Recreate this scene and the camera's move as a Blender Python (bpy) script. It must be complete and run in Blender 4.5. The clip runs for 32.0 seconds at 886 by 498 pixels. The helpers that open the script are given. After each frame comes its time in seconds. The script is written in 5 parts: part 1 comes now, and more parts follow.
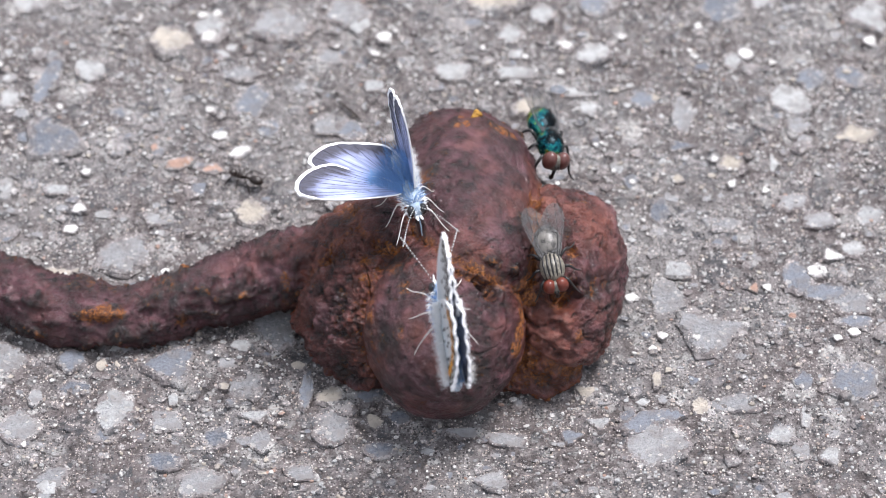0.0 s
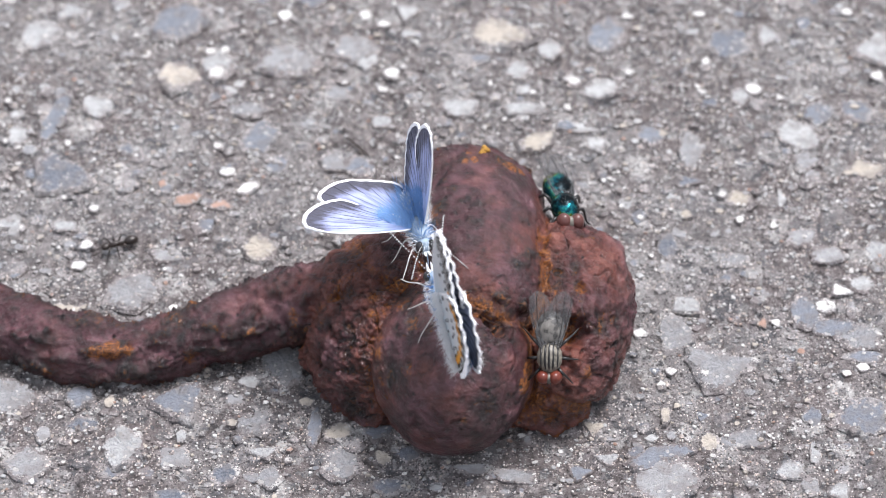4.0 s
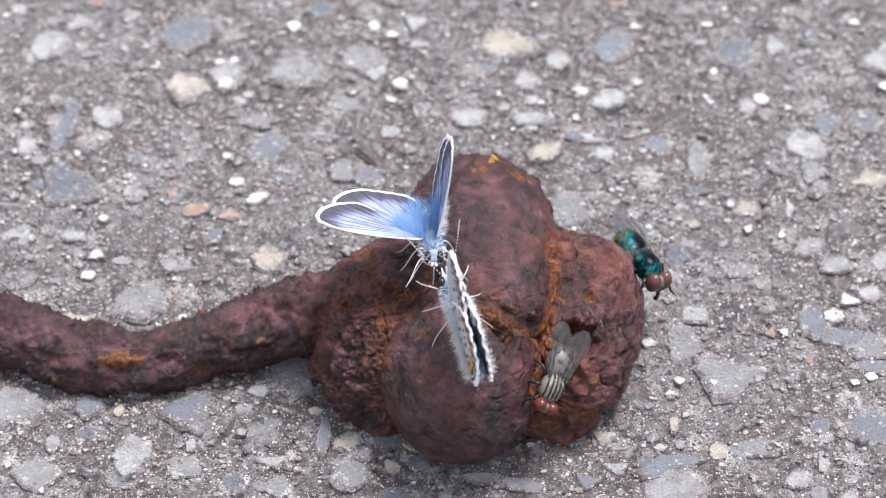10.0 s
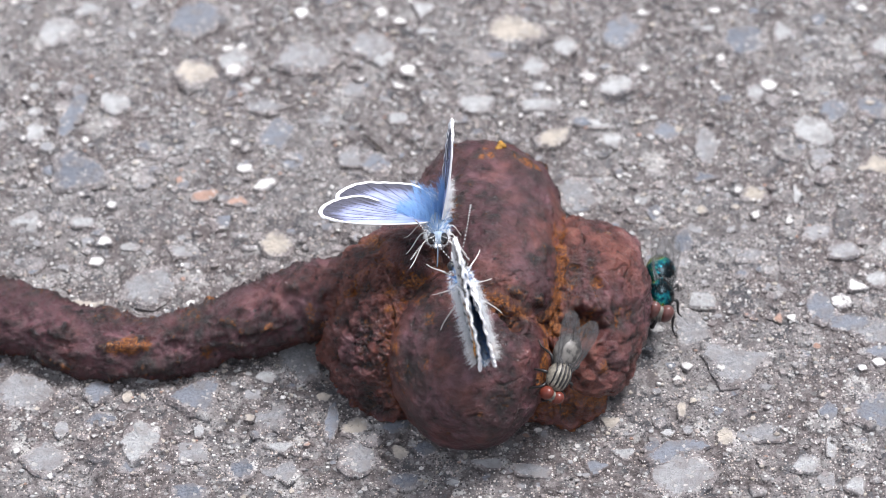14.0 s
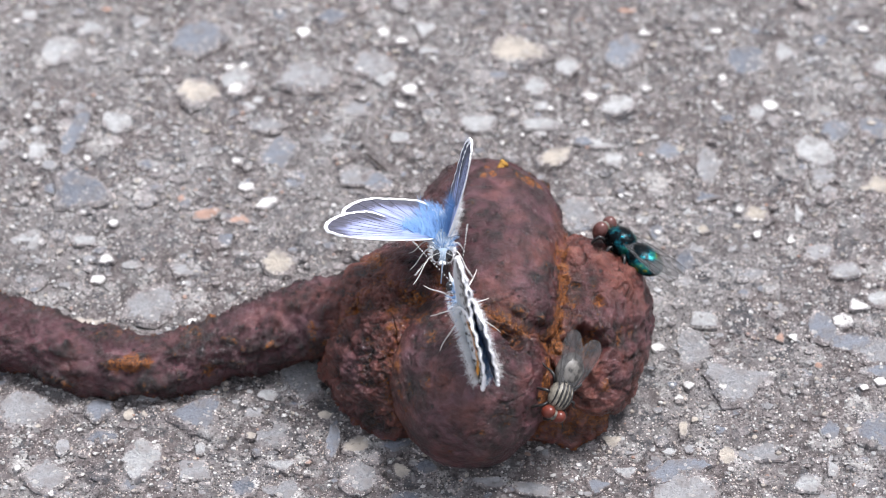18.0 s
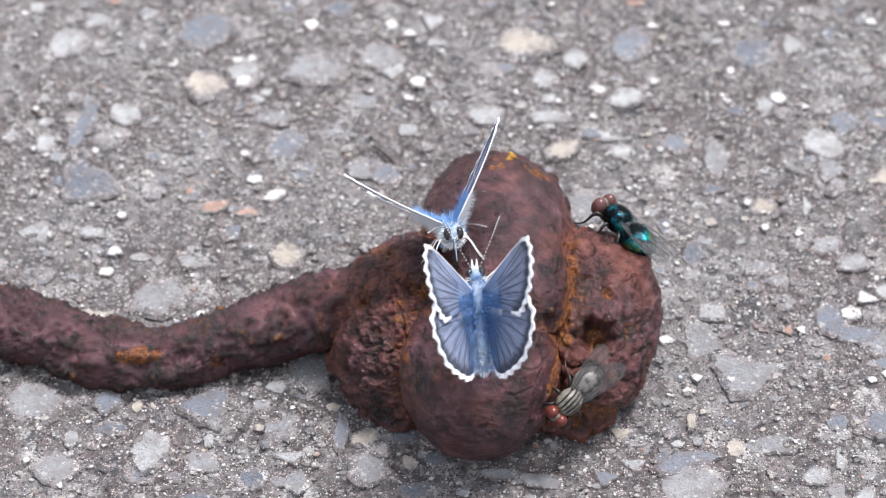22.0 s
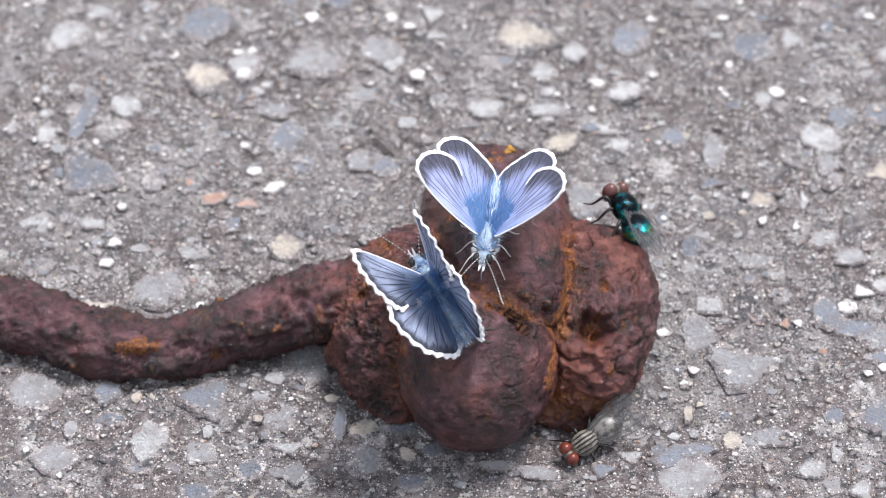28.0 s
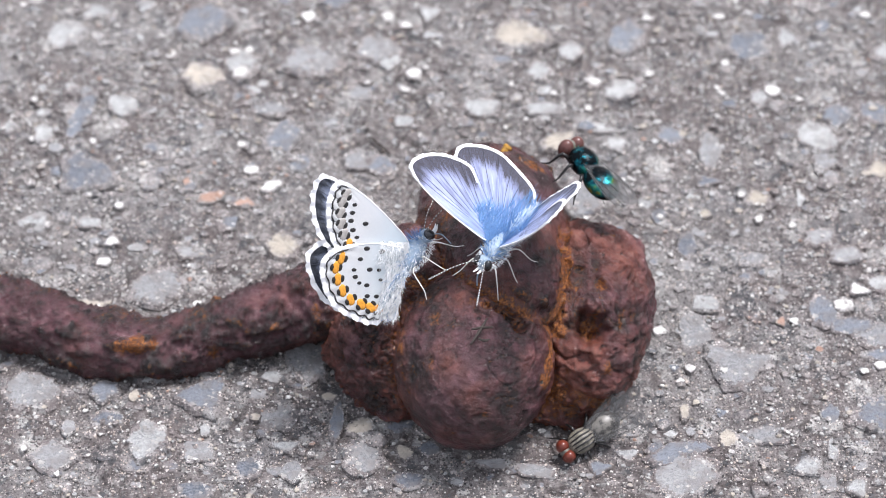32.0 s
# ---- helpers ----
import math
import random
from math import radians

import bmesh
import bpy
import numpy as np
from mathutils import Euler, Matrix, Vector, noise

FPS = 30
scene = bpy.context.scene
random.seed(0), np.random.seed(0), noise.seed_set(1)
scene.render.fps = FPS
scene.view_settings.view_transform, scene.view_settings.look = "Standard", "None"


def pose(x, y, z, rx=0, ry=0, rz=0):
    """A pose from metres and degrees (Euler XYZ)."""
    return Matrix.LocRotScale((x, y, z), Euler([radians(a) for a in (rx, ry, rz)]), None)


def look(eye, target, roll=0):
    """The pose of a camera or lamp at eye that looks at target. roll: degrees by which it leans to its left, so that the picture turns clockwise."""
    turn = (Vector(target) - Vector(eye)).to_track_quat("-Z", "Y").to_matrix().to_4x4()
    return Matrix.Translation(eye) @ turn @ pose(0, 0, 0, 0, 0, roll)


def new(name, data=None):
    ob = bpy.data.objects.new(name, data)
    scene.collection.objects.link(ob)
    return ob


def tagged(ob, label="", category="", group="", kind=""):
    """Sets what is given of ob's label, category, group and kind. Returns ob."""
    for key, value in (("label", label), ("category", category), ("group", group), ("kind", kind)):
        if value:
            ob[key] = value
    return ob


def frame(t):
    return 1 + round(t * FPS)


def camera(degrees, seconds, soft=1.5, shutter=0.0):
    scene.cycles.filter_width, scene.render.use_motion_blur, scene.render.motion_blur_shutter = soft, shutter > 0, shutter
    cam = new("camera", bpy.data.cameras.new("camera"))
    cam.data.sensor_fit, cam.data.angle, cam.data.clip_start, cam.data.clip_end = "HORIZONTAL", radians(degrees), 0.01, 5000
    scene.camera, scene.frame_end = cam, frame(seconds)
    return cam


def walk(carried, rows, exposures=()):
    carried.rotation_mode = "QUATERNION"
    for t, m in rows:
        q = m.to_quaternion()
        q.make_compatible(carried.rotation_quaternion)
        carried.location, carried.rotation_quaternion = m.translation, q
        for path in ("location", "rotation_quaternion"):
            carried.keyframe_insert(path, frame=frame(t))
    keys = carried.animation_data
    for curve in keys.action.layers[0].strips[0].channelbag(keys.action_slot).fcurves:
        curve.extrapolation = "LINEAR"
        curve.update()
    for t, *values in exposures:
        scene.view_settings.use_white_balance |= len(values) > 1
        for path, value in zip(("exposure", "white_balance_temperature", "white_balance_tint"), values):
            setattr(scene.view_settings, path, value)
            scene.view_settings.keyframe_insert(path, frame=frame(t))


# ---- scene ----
MM = 0.001
cam = camera(20, 32.0, soft=0.5)
cam.data.dof.use_dof = True
cam.data.dof.focus_distance = 0.249
cam.data.dof.aperture_fstop = 30.0
walk(cam, [
    (0, look((0.00043, -0.17331, 0.20666), (0.00163, -0.00359, -0.00333), 0.438)),
    (0.5, look((0.00047, -0.1734, 0.20672), (0.00149, -0.00298, -0.00269), 0.361)),
    (1, look((0.0004, -0.17334, 0.20672), (0.00138, -0.00227, -0.00217), 0.352)),
    (1.5, look((0.00034, -0.17326, 0.2067), (0.00122, -0.00156, -0.00167), 0.291)),
    (2, look((0.00038, -0.1732, 0.20675), (0.00112, -0.00103, -0.00123), 0.293)),
    (2.5, look((0.00033, -0.17309, 0.20674), (0.00105, -0.00067, -0.00103), 0.215)),
    (3, look((0.00033, -0.17303, 0.20675), (0.00097, -0.00053, -0.00096), 0.191)),
    (3.5, look((0.00028, -0.17303, 0.20671), (0.00085, -0.00051, -0.00099), 0.185)),
    (5.5, look((0.00014, -0.1734, 0.20655), (0.00061, -0.00056, -0.00088), 0.139)),
    (6, look((0.00009, -0.17351, 0.20653), (0.00058, -0.00053, -0.00077), 0.115)),
    (6.5, look((0.00006, -0.17363, 0.20659), (0.00048, -0.00044, -0.00055), 0.147)),
    (7, look((-0.00004, -0.17362, 0.20666), (0.00039, -0.00035, -0.00041), 0.138)),
    (7.5, look((-0.00001, -0.1737, 0.20672), (0.00028, -0.00023, -0.00018), 0.105)),
    (8, look((-0.00002, -0.17362, 0.20676), (0.00019, -0.00011, -0.0001), 0.078)),
    (8.5, look((0.00003, -0.17374, 0.20677), (0.00008, -0.00006, 0.00005), 0.053)),
    (9, look((-0.00004, -0.17366, 0.20675), (0, 0, 0), 0.011)),
    (9.5, look((-0.00012, -0.17369, 0.20672), (-0.00011, -0.00001, -0), 0.020)),
    (10, look((-0.00007, -0.17374, 0.20674), (-0.00017, -0.00003, 0.00004), -0.007)),
    (10.5, look((-0.00009, -0.17378, 0.20669), (-0.00026, -0.00003, 0.00002), -0.057)),
    (11, look((-0.0001, -0.1739, 0.20666), (-0.00035, -0.00009, 0.00005), -0.061)),
    (11.5, look((-0.00008, -0.17395, 0.20665), (-0.00037, -0.0001, 0.00007), -0.055)),
    (12, look((-0.00004, -0.17409, 0.20667), (-0.00044, -0.00037, -0.00002), -0.121)),
    (12.5, look((-0.00015, -0.17411, 0.2067), (-0.0006, -0.00062, -0.00019), -0.132)),
    (13, look((-0.00002, -0.17416, 0.20671), (-0.00074, -0.0009, -0.00037), -0.211)),
    (13.5, look((-0.00012, -0.17413, 0.20668), (-0.00088, -0.00112, -0.00061), -0.279)),
    (14, look((-0.0001, -0.17423, 0.20673), (-0.00099, -0.00137, -0.00068), -0.264)),
    (14.5, look((-0.00013, -0.17427, 0.20669), (-0.00105, -0.00142, -0.00072), -0.284)),
    (16.5, look((-0.00026, -0.17478, 0.20631), (-0.00103, -0.00047, 0.00011), -0.123)),
    (17, look((-0.00038, -0.17493, 0.20625), (-0.00102, -0.00025, 0.00037), -0.075)),
    (17.5, look((-0.00046, -0.17499, 0.2063), (-0.00099, -0.00004, 0.00065), -0.013)),
    (18, look((-0.00054, -0.17497, 0.20613), (-0.00117, 0.00016, 0.00064), -0.054)),
    (18.5, look((-0.00059, -0.1749, 0.20617), (-0.00135, 0.0002, 0.00065), -0.085)),
    (19, look((-0.00063, -0.17489, 0.20606), (-0.00155, 0.0002, 0.00053), -0.089)),
    (19.5, look((-0.00071, -0.17497, 0.20608), (-0.00172, 0.00008, 0.00051), -0.140)),
    (20, look((-0.00078, -0.17503, 0.2061), (-0.00188, -0.00007, 0.00046), -0.183)),
    (20.5, look((-0.00079, -0.17507, 0.20612), (-0.00198, -0.00018, 0.00042), -0.217)),
    (21, look((-0.00091, -0.17501, 0.2061), (-0.00205, -0.00025, 0.00029), -0.186)),
    (21.5, look((-0.00086, -0.17507, 0.20618), (-0.00204, -0.00044, 0.00026), -0.174)),
    (22, look((-0.00096, -0.17516, 0.20614), (-0.00205, -0.00055, 0.0002), -0.142)),
    (22.5, look((-0.001, -0.17508, 0.20619), (-0.00204, -0.00065, 0.0001), -0.062)),
    (23, look((-0.001, -0.17515, 0.20623), (-0.00204, -0.00083, 0.00004), -0.095)),
    (23.5, look((-0.00104, -0.17522, 0.20623), (-0.00205, -0.00098, -0.00002), -0.092)),
    (24, look((-0.00103, -0.17542, 0.20638), (-0.00197, -0.00134, -0.00001), -0.072)),
    (24.5, look((-0.00105, -0.17537, 0.20645), (-0.00191, -0.00156, -0.00016), 0.006)),
    (25, look((-0.00094, -0.17557, 0.20663), (-0.00189, -0.00185, -0.00006), 0.024)),
    (25.5, look((-0.00089, -0.17556, 0.20675), (-0.00187, -0.00191, -0), 0.082)),
    (27.5, look((-0.00046, -0.17569, 0.20712), (-0.00189, -0.00187, 0.00052), -0.028)),
    (28, look((-0.00043, -0.17574, 0.20716), (-0.00189, -0.00192, 0.00056), -0.026)),
    (28.5, look((-0.00044, -0.17575, 0.20716), (-0.00191, -0.00192, 0.00056), -0.041)),
    (29, look((-0.00047, -0.17577, 0.20722), (-0.00192, -0.00195, 0.00062), -0.047)),
    (29.5, look((-0.00041, -0.17581, 0.20721), (-0.0019, -0.00195, 0.00064), -0.081)),
    (30, look((-0.00045, -0.17594, 0.20727), (-0.0018, -0.00214, 0.00064), -0.037)),
    (30.5, look((-0.00042, -0.17607, 0.20735), (-0.00171, -0.00236, 0.00066), -0.065)),
    (31, look((-0.0004, -0.17605, 0.20735), (-0.00158, -0.00247, 0.00054), -0.032)),
    (31.5, look((-0.00044, -0.17613, 0.20735), (-0.00156, -0.0026, 0.0005), -0.039)),
    (32, look((-0.00049, -0.17619, 0.20734), (-0.00154, -0.00231, 0.00078), 0.009)),
], exposures=[(0, 0.84, 6220, 14), (32, 0.84, 6220, 14)])

# ---- light: bright overcast day, the brighter part of the sky behind the iron ----
world = bpy.data.worlds.new("sky")
scene.world = world
world.use_nodes = True
wn = world.node_tree
sky = wn.nodes.new("ShaderNodeTexSky")
sky.sky_type = "NISHITA"
sky.sun_disc = False
sky.sun_elevation = radians(68)
sky.sun_rotation = radians(41)
sky.dust_density = 6.0
sky.air_density = 1.0
veil = wn.nodes.new("ShaderNodeMixRGB")
veil.inputs[0].default_value = 0.8
veil.inputs[2].default_value = (9.0, 9.4, 10.0, 1)
wn.links.new(sky.outputs[0], veil.inputs[1])
# an overcast sky is about three times brighter overhead than at the horizon
up = wn.nodes.new("ShaderNodeSeparateXYZ")
wn.links.new(wn.nodes.new("ShaderNodeTexCoord").outputs["Generated"], up.inputs[0])
height = wn.nodes.new("ShaderNodeMapRange")
wn.links.new(up.outputs[2], height.inputs[0])
height.inputs[3].default_value, height.inputs[4].default_value = 0.50, 1.12
cloud = wn.nodes.new("ShaderNodeMixRGB")
cloud.blend_type = "MULTIPLY"
cloud.inputs[0].default_value = 1.0
wn.links.new(veil.outputs[0], cloud.inputs[1])
wn.links.new(height.outputs[0], cloud.inputs[2])
wn.links.new(cloud.outputs[0], wn.nodes["Background"].inputs[0])
wn.nodes["Background"].inputs[1].default_value = 0.072
sun = new("sun", bpy.data.lights.new("sun", "SUN"))
sun.data.energy = 3.0
sun.data.angle = radians(17)
sun.data.color = (1.0, 0.97, 0.93)
sun.matrix_world = look((0.26, 0.30, 0.9), (0, 0, 0))


# ---- materials ----
def material(name):
    m = bpy.data.materials.new(name)
    m.use_nodes = True
    return m, m.node_tree, m.node_tree.nodes["Principled BSDF"]


def node(nt, kind, **inputs):
    n = nt.nodes.new("ShaderNode" + kind)
    for key, value in inputs.items():
        n.inputs[key.replace("_", " ")].default_value = value
    return n


def ramp(nt, source, stops):
    r = nt.nodes.new("ShaderNodeValToRGB")
    while len(r.color_ramp.elements) < len(stops):
        r.color_ramp.elements.new(0.5)
    for e, (p, c) in zip(r.color_ramp.elements, stops):
        e.position, e.color = p, (*c, 1) if len(c) == 3 else c
    nt.links.new(source, r.inputs[0])
    return r


def mix(nt, fac, a, b):
    n = nt.nodes.new("ShaderNodeMixRGB")
    for i, v in ((0, fac), (1, a), (2, b)):
        if isinstance(v, bpy.types.NodeSocket):
            nt.links.new(v, n.inputs[i])
        else:
            n.inputs[i].default_value = v if i == 0 else (*v, 1)
    return n.outputs[0]


def coords(nt, kind="Object"):
    return nt.nodes.new("ShaderNodeTexCoord").outputs[kind]


def noise_tex(nt, per_mm, detail=4, rough=0.6, src=None):
    n = node(nt, "TexNoise", Scale=per_mm * 1000.0, Detail=detail, Roughness=rough)
    nt.links.new(src or coords(nt), n.inputs["Vector"])
    return n.outputs["Fac"]


def bump(nt, bsdf, height, dist_mm, strength=1.0, after=None):
    b = node(nt, "Bump", Strength=strength, Distance=dist_mm * MM)
    nt.links.new(height, b.inputs["Height"])
    if after:
        nt.links.new(after, b.inputs["Normal"])
    nt.links.new(b.outputs[0], bsdf.inputs["Normal"])
    return b.outputs[0]


def attr(nt, name):
    a = nt.nodes.new("ShaderNodeAttribute")
    a.attribute_name = name
    return a.outputs["Fac"]


def plain(name, col, rough=0.6, metal=0.0, vary=0.25, per_mm=2.0, coat=0.0, spec=0.5):
    m, nt, b = material(name)
    n = noise_tex(nt, per_mm, 5)
    dark = tuple(c * (1 - vary) for c in col)
    lite = tuple(min(1, c * (1 + vary)) for c in col)
    r = ramp(nt, n, [(0.3, dark), (0.7, lite)])
    nt.links.new(r.outputs[0], b.inputs["Base Color"])
    b.inputs["Roughness"].default_value = rough
    b.inputs["Metallic"].default_value = metal
    b.inputs["Coat Weight"].default_value = coat
    b.inputs["Specular IOR Level"].default_value = spec
    return m


def asphalt_colour(nt, co):
    """Worn asphalt: aggregate of many greys in a brown-grey binder, full of fine pale sand. Returns its colour and three reliefs."""
    big, mid, fine = noise_tex(nt, 0.09, 4, 0.6, co), noise_tex(nt, 0.7, 6, 0.72, co), noise_tex(nt, 4.0, 5, 0.75, co)
    binder = ramp(nt, mid, [(0.32, (0.026, 0.022, 0.022)), (0.48, (0.150, 0.128, 0.125)), (0.60, (0.30, 0.27, 0.265)), (0.72, (0.52, 0.49, 0.48))]).outputs[0]
    brown = mix(nt, ramp(nt, big, [(0.45, (0, 0, 0)), (0.7, (0.6, 0.6, 0.6))]).outputs[0], binder, (0.21, 0.172, 0.165))
    brown = mix(nt, ramp(nt, noise_tex(nt, 0.055, 5, 0.65, co), [(0.48, (0, 0, 0)), (0.68, (0.6, 0.6, 0.6))]).outputs[0], brown, (0.40, 0.39, 0.385))
    # bent coordinates give the buried stones ragged outlines
    warp = node(nt, "TexNoise", Scale=900.0, Detail=4.0, Roughness=0.7)
    nt.links.new(co, warp.inputs["Vector"])
    shift = nt.nodes.new("ShaderNodeVectorMath")
    shift.operation = "MULTIPLY_ADD"
    shift.inputs[1].default_value = (0.0016, 0.0016, 0.0)
    nt.links.new(warp.outputs["Color"], shift.inputs[0])
    nt.links.new(co, shift.inputs[2])
    col, lift = brown, None
    for scale, cover, dirt_at in ((260.0, 0.62, 0.50), (620.0, 0.55, 0.52), (1500.0, 0.45, 0.54)):
        vor = node(nt, "TexVoronoi", Scale=scale, Randomness=1.0)
        nt.links.new(shift.outputs[0], vor.inputs["Vector"])
        sep = nt.nodes.new("ShaderNodeSeparateColor")
        nt.links.new(vor.outputs["Color"], sep.inputs[0])
        tone = ramp(nt, sep.outputs[0], [(0.0, (0.060, 0.063, 0.073)), (0.30, (0.150, 0.152, 0.163)), (0.6, (0.27, 0.26, 0.255)), (0.85, (0.44, 0.43, 0.42)), (1.0, (0.70, 0.685, 0.66))])
        there = ramp(nt, sep.outputs[1], [(1 - cover - 0.02, (0, 0, 0)), (1 - cover, (1, 1, 1))])
        core = ramp(nt, vor.outputs["Distance"], [(0.36, (1, 1, 1)), (0.50, (0, 0, 0))])
        clean = ramp(nt, mid, [(dirt_at - 0.06, (1, 1, 1)), (dirt_at + 0.08, (0.15, 0.15, 0.15))])
        f1 = node(nt, "Math")
        f1.operation = "MULTIPLY"
        nt.links.new(there.outputs[0], f1.inputs[0])
        nt.links.new(core.outputs[0], f1.inputs[1])
        f2 = node(nt, "Math")
        f2.operation = "MULTIPLY"
        nt.links.new(f1.outputs[0], f2.inputs[0])
        nt.links.new(clean.outputs[0], f2.inputs[1])
        col = mix(nt, f2.outputs[0], col, mix(nt, ramp(nt, fine, [(0.35, (0.4, 0.4, 0.4)), (0.6, (0, 0, 0))]).outputs[0], tone.outputs[0], (0.12, 0.11, 0.105)))
        lift = f2.outputs[0] if lift is None else lift
    # fine sand lies over binder and stones, thick in some places, thin in others
    dirt = col
    for scale, cover in ((2100.0, 0.22), (3200.0, 0.42), (5200.0, 0.46)):
        sand = node(nt, "TexVoronoi", Scale=scale, Randomness=1.0)
        nt.links.new(co, sand.inputs["Vector"])
        sp = nt.nodes.new("ShaderNodeSeparateColor")
        nt.links.new(sand.outputs["Color"], sp.inputs[0])
        thick = node(nt, "Math")
        thick.operation = "MULTIPLY_ADD"
        nt.links.new(noise_tex(nt, 0.22, 4, 0.65, co), thick.inputs[0])
        thick.inputs[1].default_value = 1.5
        nt.links.new(sp.outputs[0], thick.inputs[2])
        over = node(nt, "MapRange")
        nt.links.new(thick.outputs[0], over.inputs["Value"])
        over.inputs["From Min"].default_value, over.inputs["From Max"].default_value = 1.72 - cover, 1.78 - cover
        body = ramp(nt, sand.outputs["Distance"], [(0.30, (1, 1, 1)), (0.46, (0, 0, 0))])
        fm = node(nt, "Math")
        fm.operation = "MULTIPLY"
        nt.links.new(over.outputs[0], fm.inputs[0])
        nt.links.new(body.outputs[0], fm.inputs[1])
        tone = ramp(nt, sp.outputs[1], [(0.0, (0.045, 0.040, 0.042)), (0.42, (0.12, 0.105, 0.105)), (0.52, (0.34, 0.31, 0.30)), (0.75, (0.52, 0.48, 0.46)), (0.88, (0.60, 0.50, 0.43)), (1.0, (0.88, 0.86, 0.83))])
        dirt = mix(nt, fm.outputs[0], dirt, tone.outputs[0])
    pits = mix(nt, ramp(nt, fine, [(0.30, (0.85, 0.85, 0.85)), (0.43, (0, 0, 0))]).outputs[0], dirt, (0.038, 0.033, 0.031))
    return pits, fine, mid, lift


def asphalt_material():
    m, nt, b = material("worn asphalt")
    pits, fine, mid, lift = asphalt_colour(nt, coords(nt))
    nt.links.new(pits, b.inputs["Base Color"])
    b.inputs["Roughness"].default_value = 0.66
    n1 = bump(nt, b, fine, 0.5, 1.0)
    n2 = bump(nt, b, mid, 0.9, 1.0, n1)
    bump(nt, b, lift, 0.3, 0.6, n2)
    return m


def stone_material(name, dark, light, rough=0.7, spots=0.0):
    """Broken stone: mottled at two scales, each piece of its own tone."""
    m, nt, b = material(name)
    big, small = noise_tex(nt, 0.35, 3), noise_tex(nt, 3.2, 6, 0.75)
    info = nt.nodes.new("ShaderNodeObjectInfo")
    island = nt.nodes.new("ShaderNodeNewGeometry")
    add = node(nt, "Math")
    add.operation = "ADD"
    nt.links.new(info.outputs["Random"], add.inputs[0])
    nt.links.new(island.outputs["Random Per Island"], add.inputs[1])
    fr = node(nt, "Math")
    fr.operation = "FRACT"
    nt.links.new(add.outputs[0], fr.inputs[0])
    tone = mix(nt, fr.outputs[0], dark, light)
    dirt = noise_tex(nt, 0.8, 6, 0.75)
    mid = tuple((a + c) * 0.5 for a, c in zip(dark, light))
    c1 = mix(nt, ramp(nt, big, [(0.35, (0, 0, 0)), (0.65, (0.75, 0.75, 0.75))]).outputs[0], tone, mid)
    c2 = mix(nt, ramp(nt, small, [(0.42, (0, 0, 0)), (0.62, (0.55, 0.55, 0.55))]).outputs[0], c1, tuple(min(0.9, c * 1.45) for c in light))
    c3 = mix(nt, ramp(nt, small, [(0.30, (0.6, 0.6, 0.6)), (0.42, (0, 0, 0))]).outputs[0], c2, tuple(c * 0.45 for c in dark))
    c4 = mix(nt, ramp(nt, dirt, [(0.46, (0, 0, 0)), (0.62, (0.6, 0.6, 0.6))]).outputs[0], c3, (0.185, 0.165, 0.155))
    gr = node(nt, "TexVoronoi", Scale=3000.0, Randomness=1.0)
    nt.links.new(coords(nt), gr.inputs["Vector"])
    gs = nt.nodes.new("ShaderNodeSeparateColor")
    nt.links.new(gr.outputs["Color"], gs.inputs[0])
    c5 = mix(nt, ramp(nt, gs.outputs[0], [(0.93, (0, 0, 0)), (0.95, (0.7, 0.7, 0.7))]).outputs[0], c4, mix(nt, gs.outputs[1], (0.13, 0.12, 0.115), (0.62, 0.59, 0.56)))
    # binder and sand lap over the stone from its rim
    here = nt.nodes.new("ShaderNodeNewGeometry").outputs["Position"]
    lap = node(nt, "Math")
    lap.operation = "MULTIPLY_ADD"
    nt.links.new(attr(nt, "rim"), lap.inputs[0])
    lap.inputs[1].default_value = 0.36
    nt.links.new(noise_tex(nt, 0.55, 6, 0.72, here), lap.inputs[2])
    c6 = mix(nt, ramp(nt, lap.outputs[0], [(0.60, (0, 0, 0)), (0.68, (0.95, 0.95, 0.95))]).outputs[0], c5, asphalt_colour(nt, here)[0])
    nt.links.new(c6, b.inputs["Base Color"])
    b.inputs["Roughness"].default_value = rough
    n1 = bump(nt, b, small, 0.2, 0.9)
    bump(nt, b, dirt, 0.3, 0.6, n1)
    return m


SLATE = stone_material("blue grey slate", (0.085, 0.096, 0.120), (0.21, 0.228, 0.262), 0.55)
GREY = stone_material("grey stone", (0.15, 0.155, 0.168), (0.34, 0.34, 0.345), 0.65)
PALE = stone_material("pale stone", (0.26, 0.265, 0.272), (0.48, 0.485, 0.48), 0.6)
WHITE = stone_material("white quartz", (0.62, 0.60, 0.57), (0.86, 0.84, 0.80), 0.45)
TAN = stone_material("tan stone", (0.35, 0.31, 0.255), (0.50, 0.45, 0.385), 0.6)
RUDDY = stone_material("ruddy stone", (0.30, 0.18, 0.13), (0.44, 0.29, 0.23), 0.65)
ASPHALT = asphalt_material()


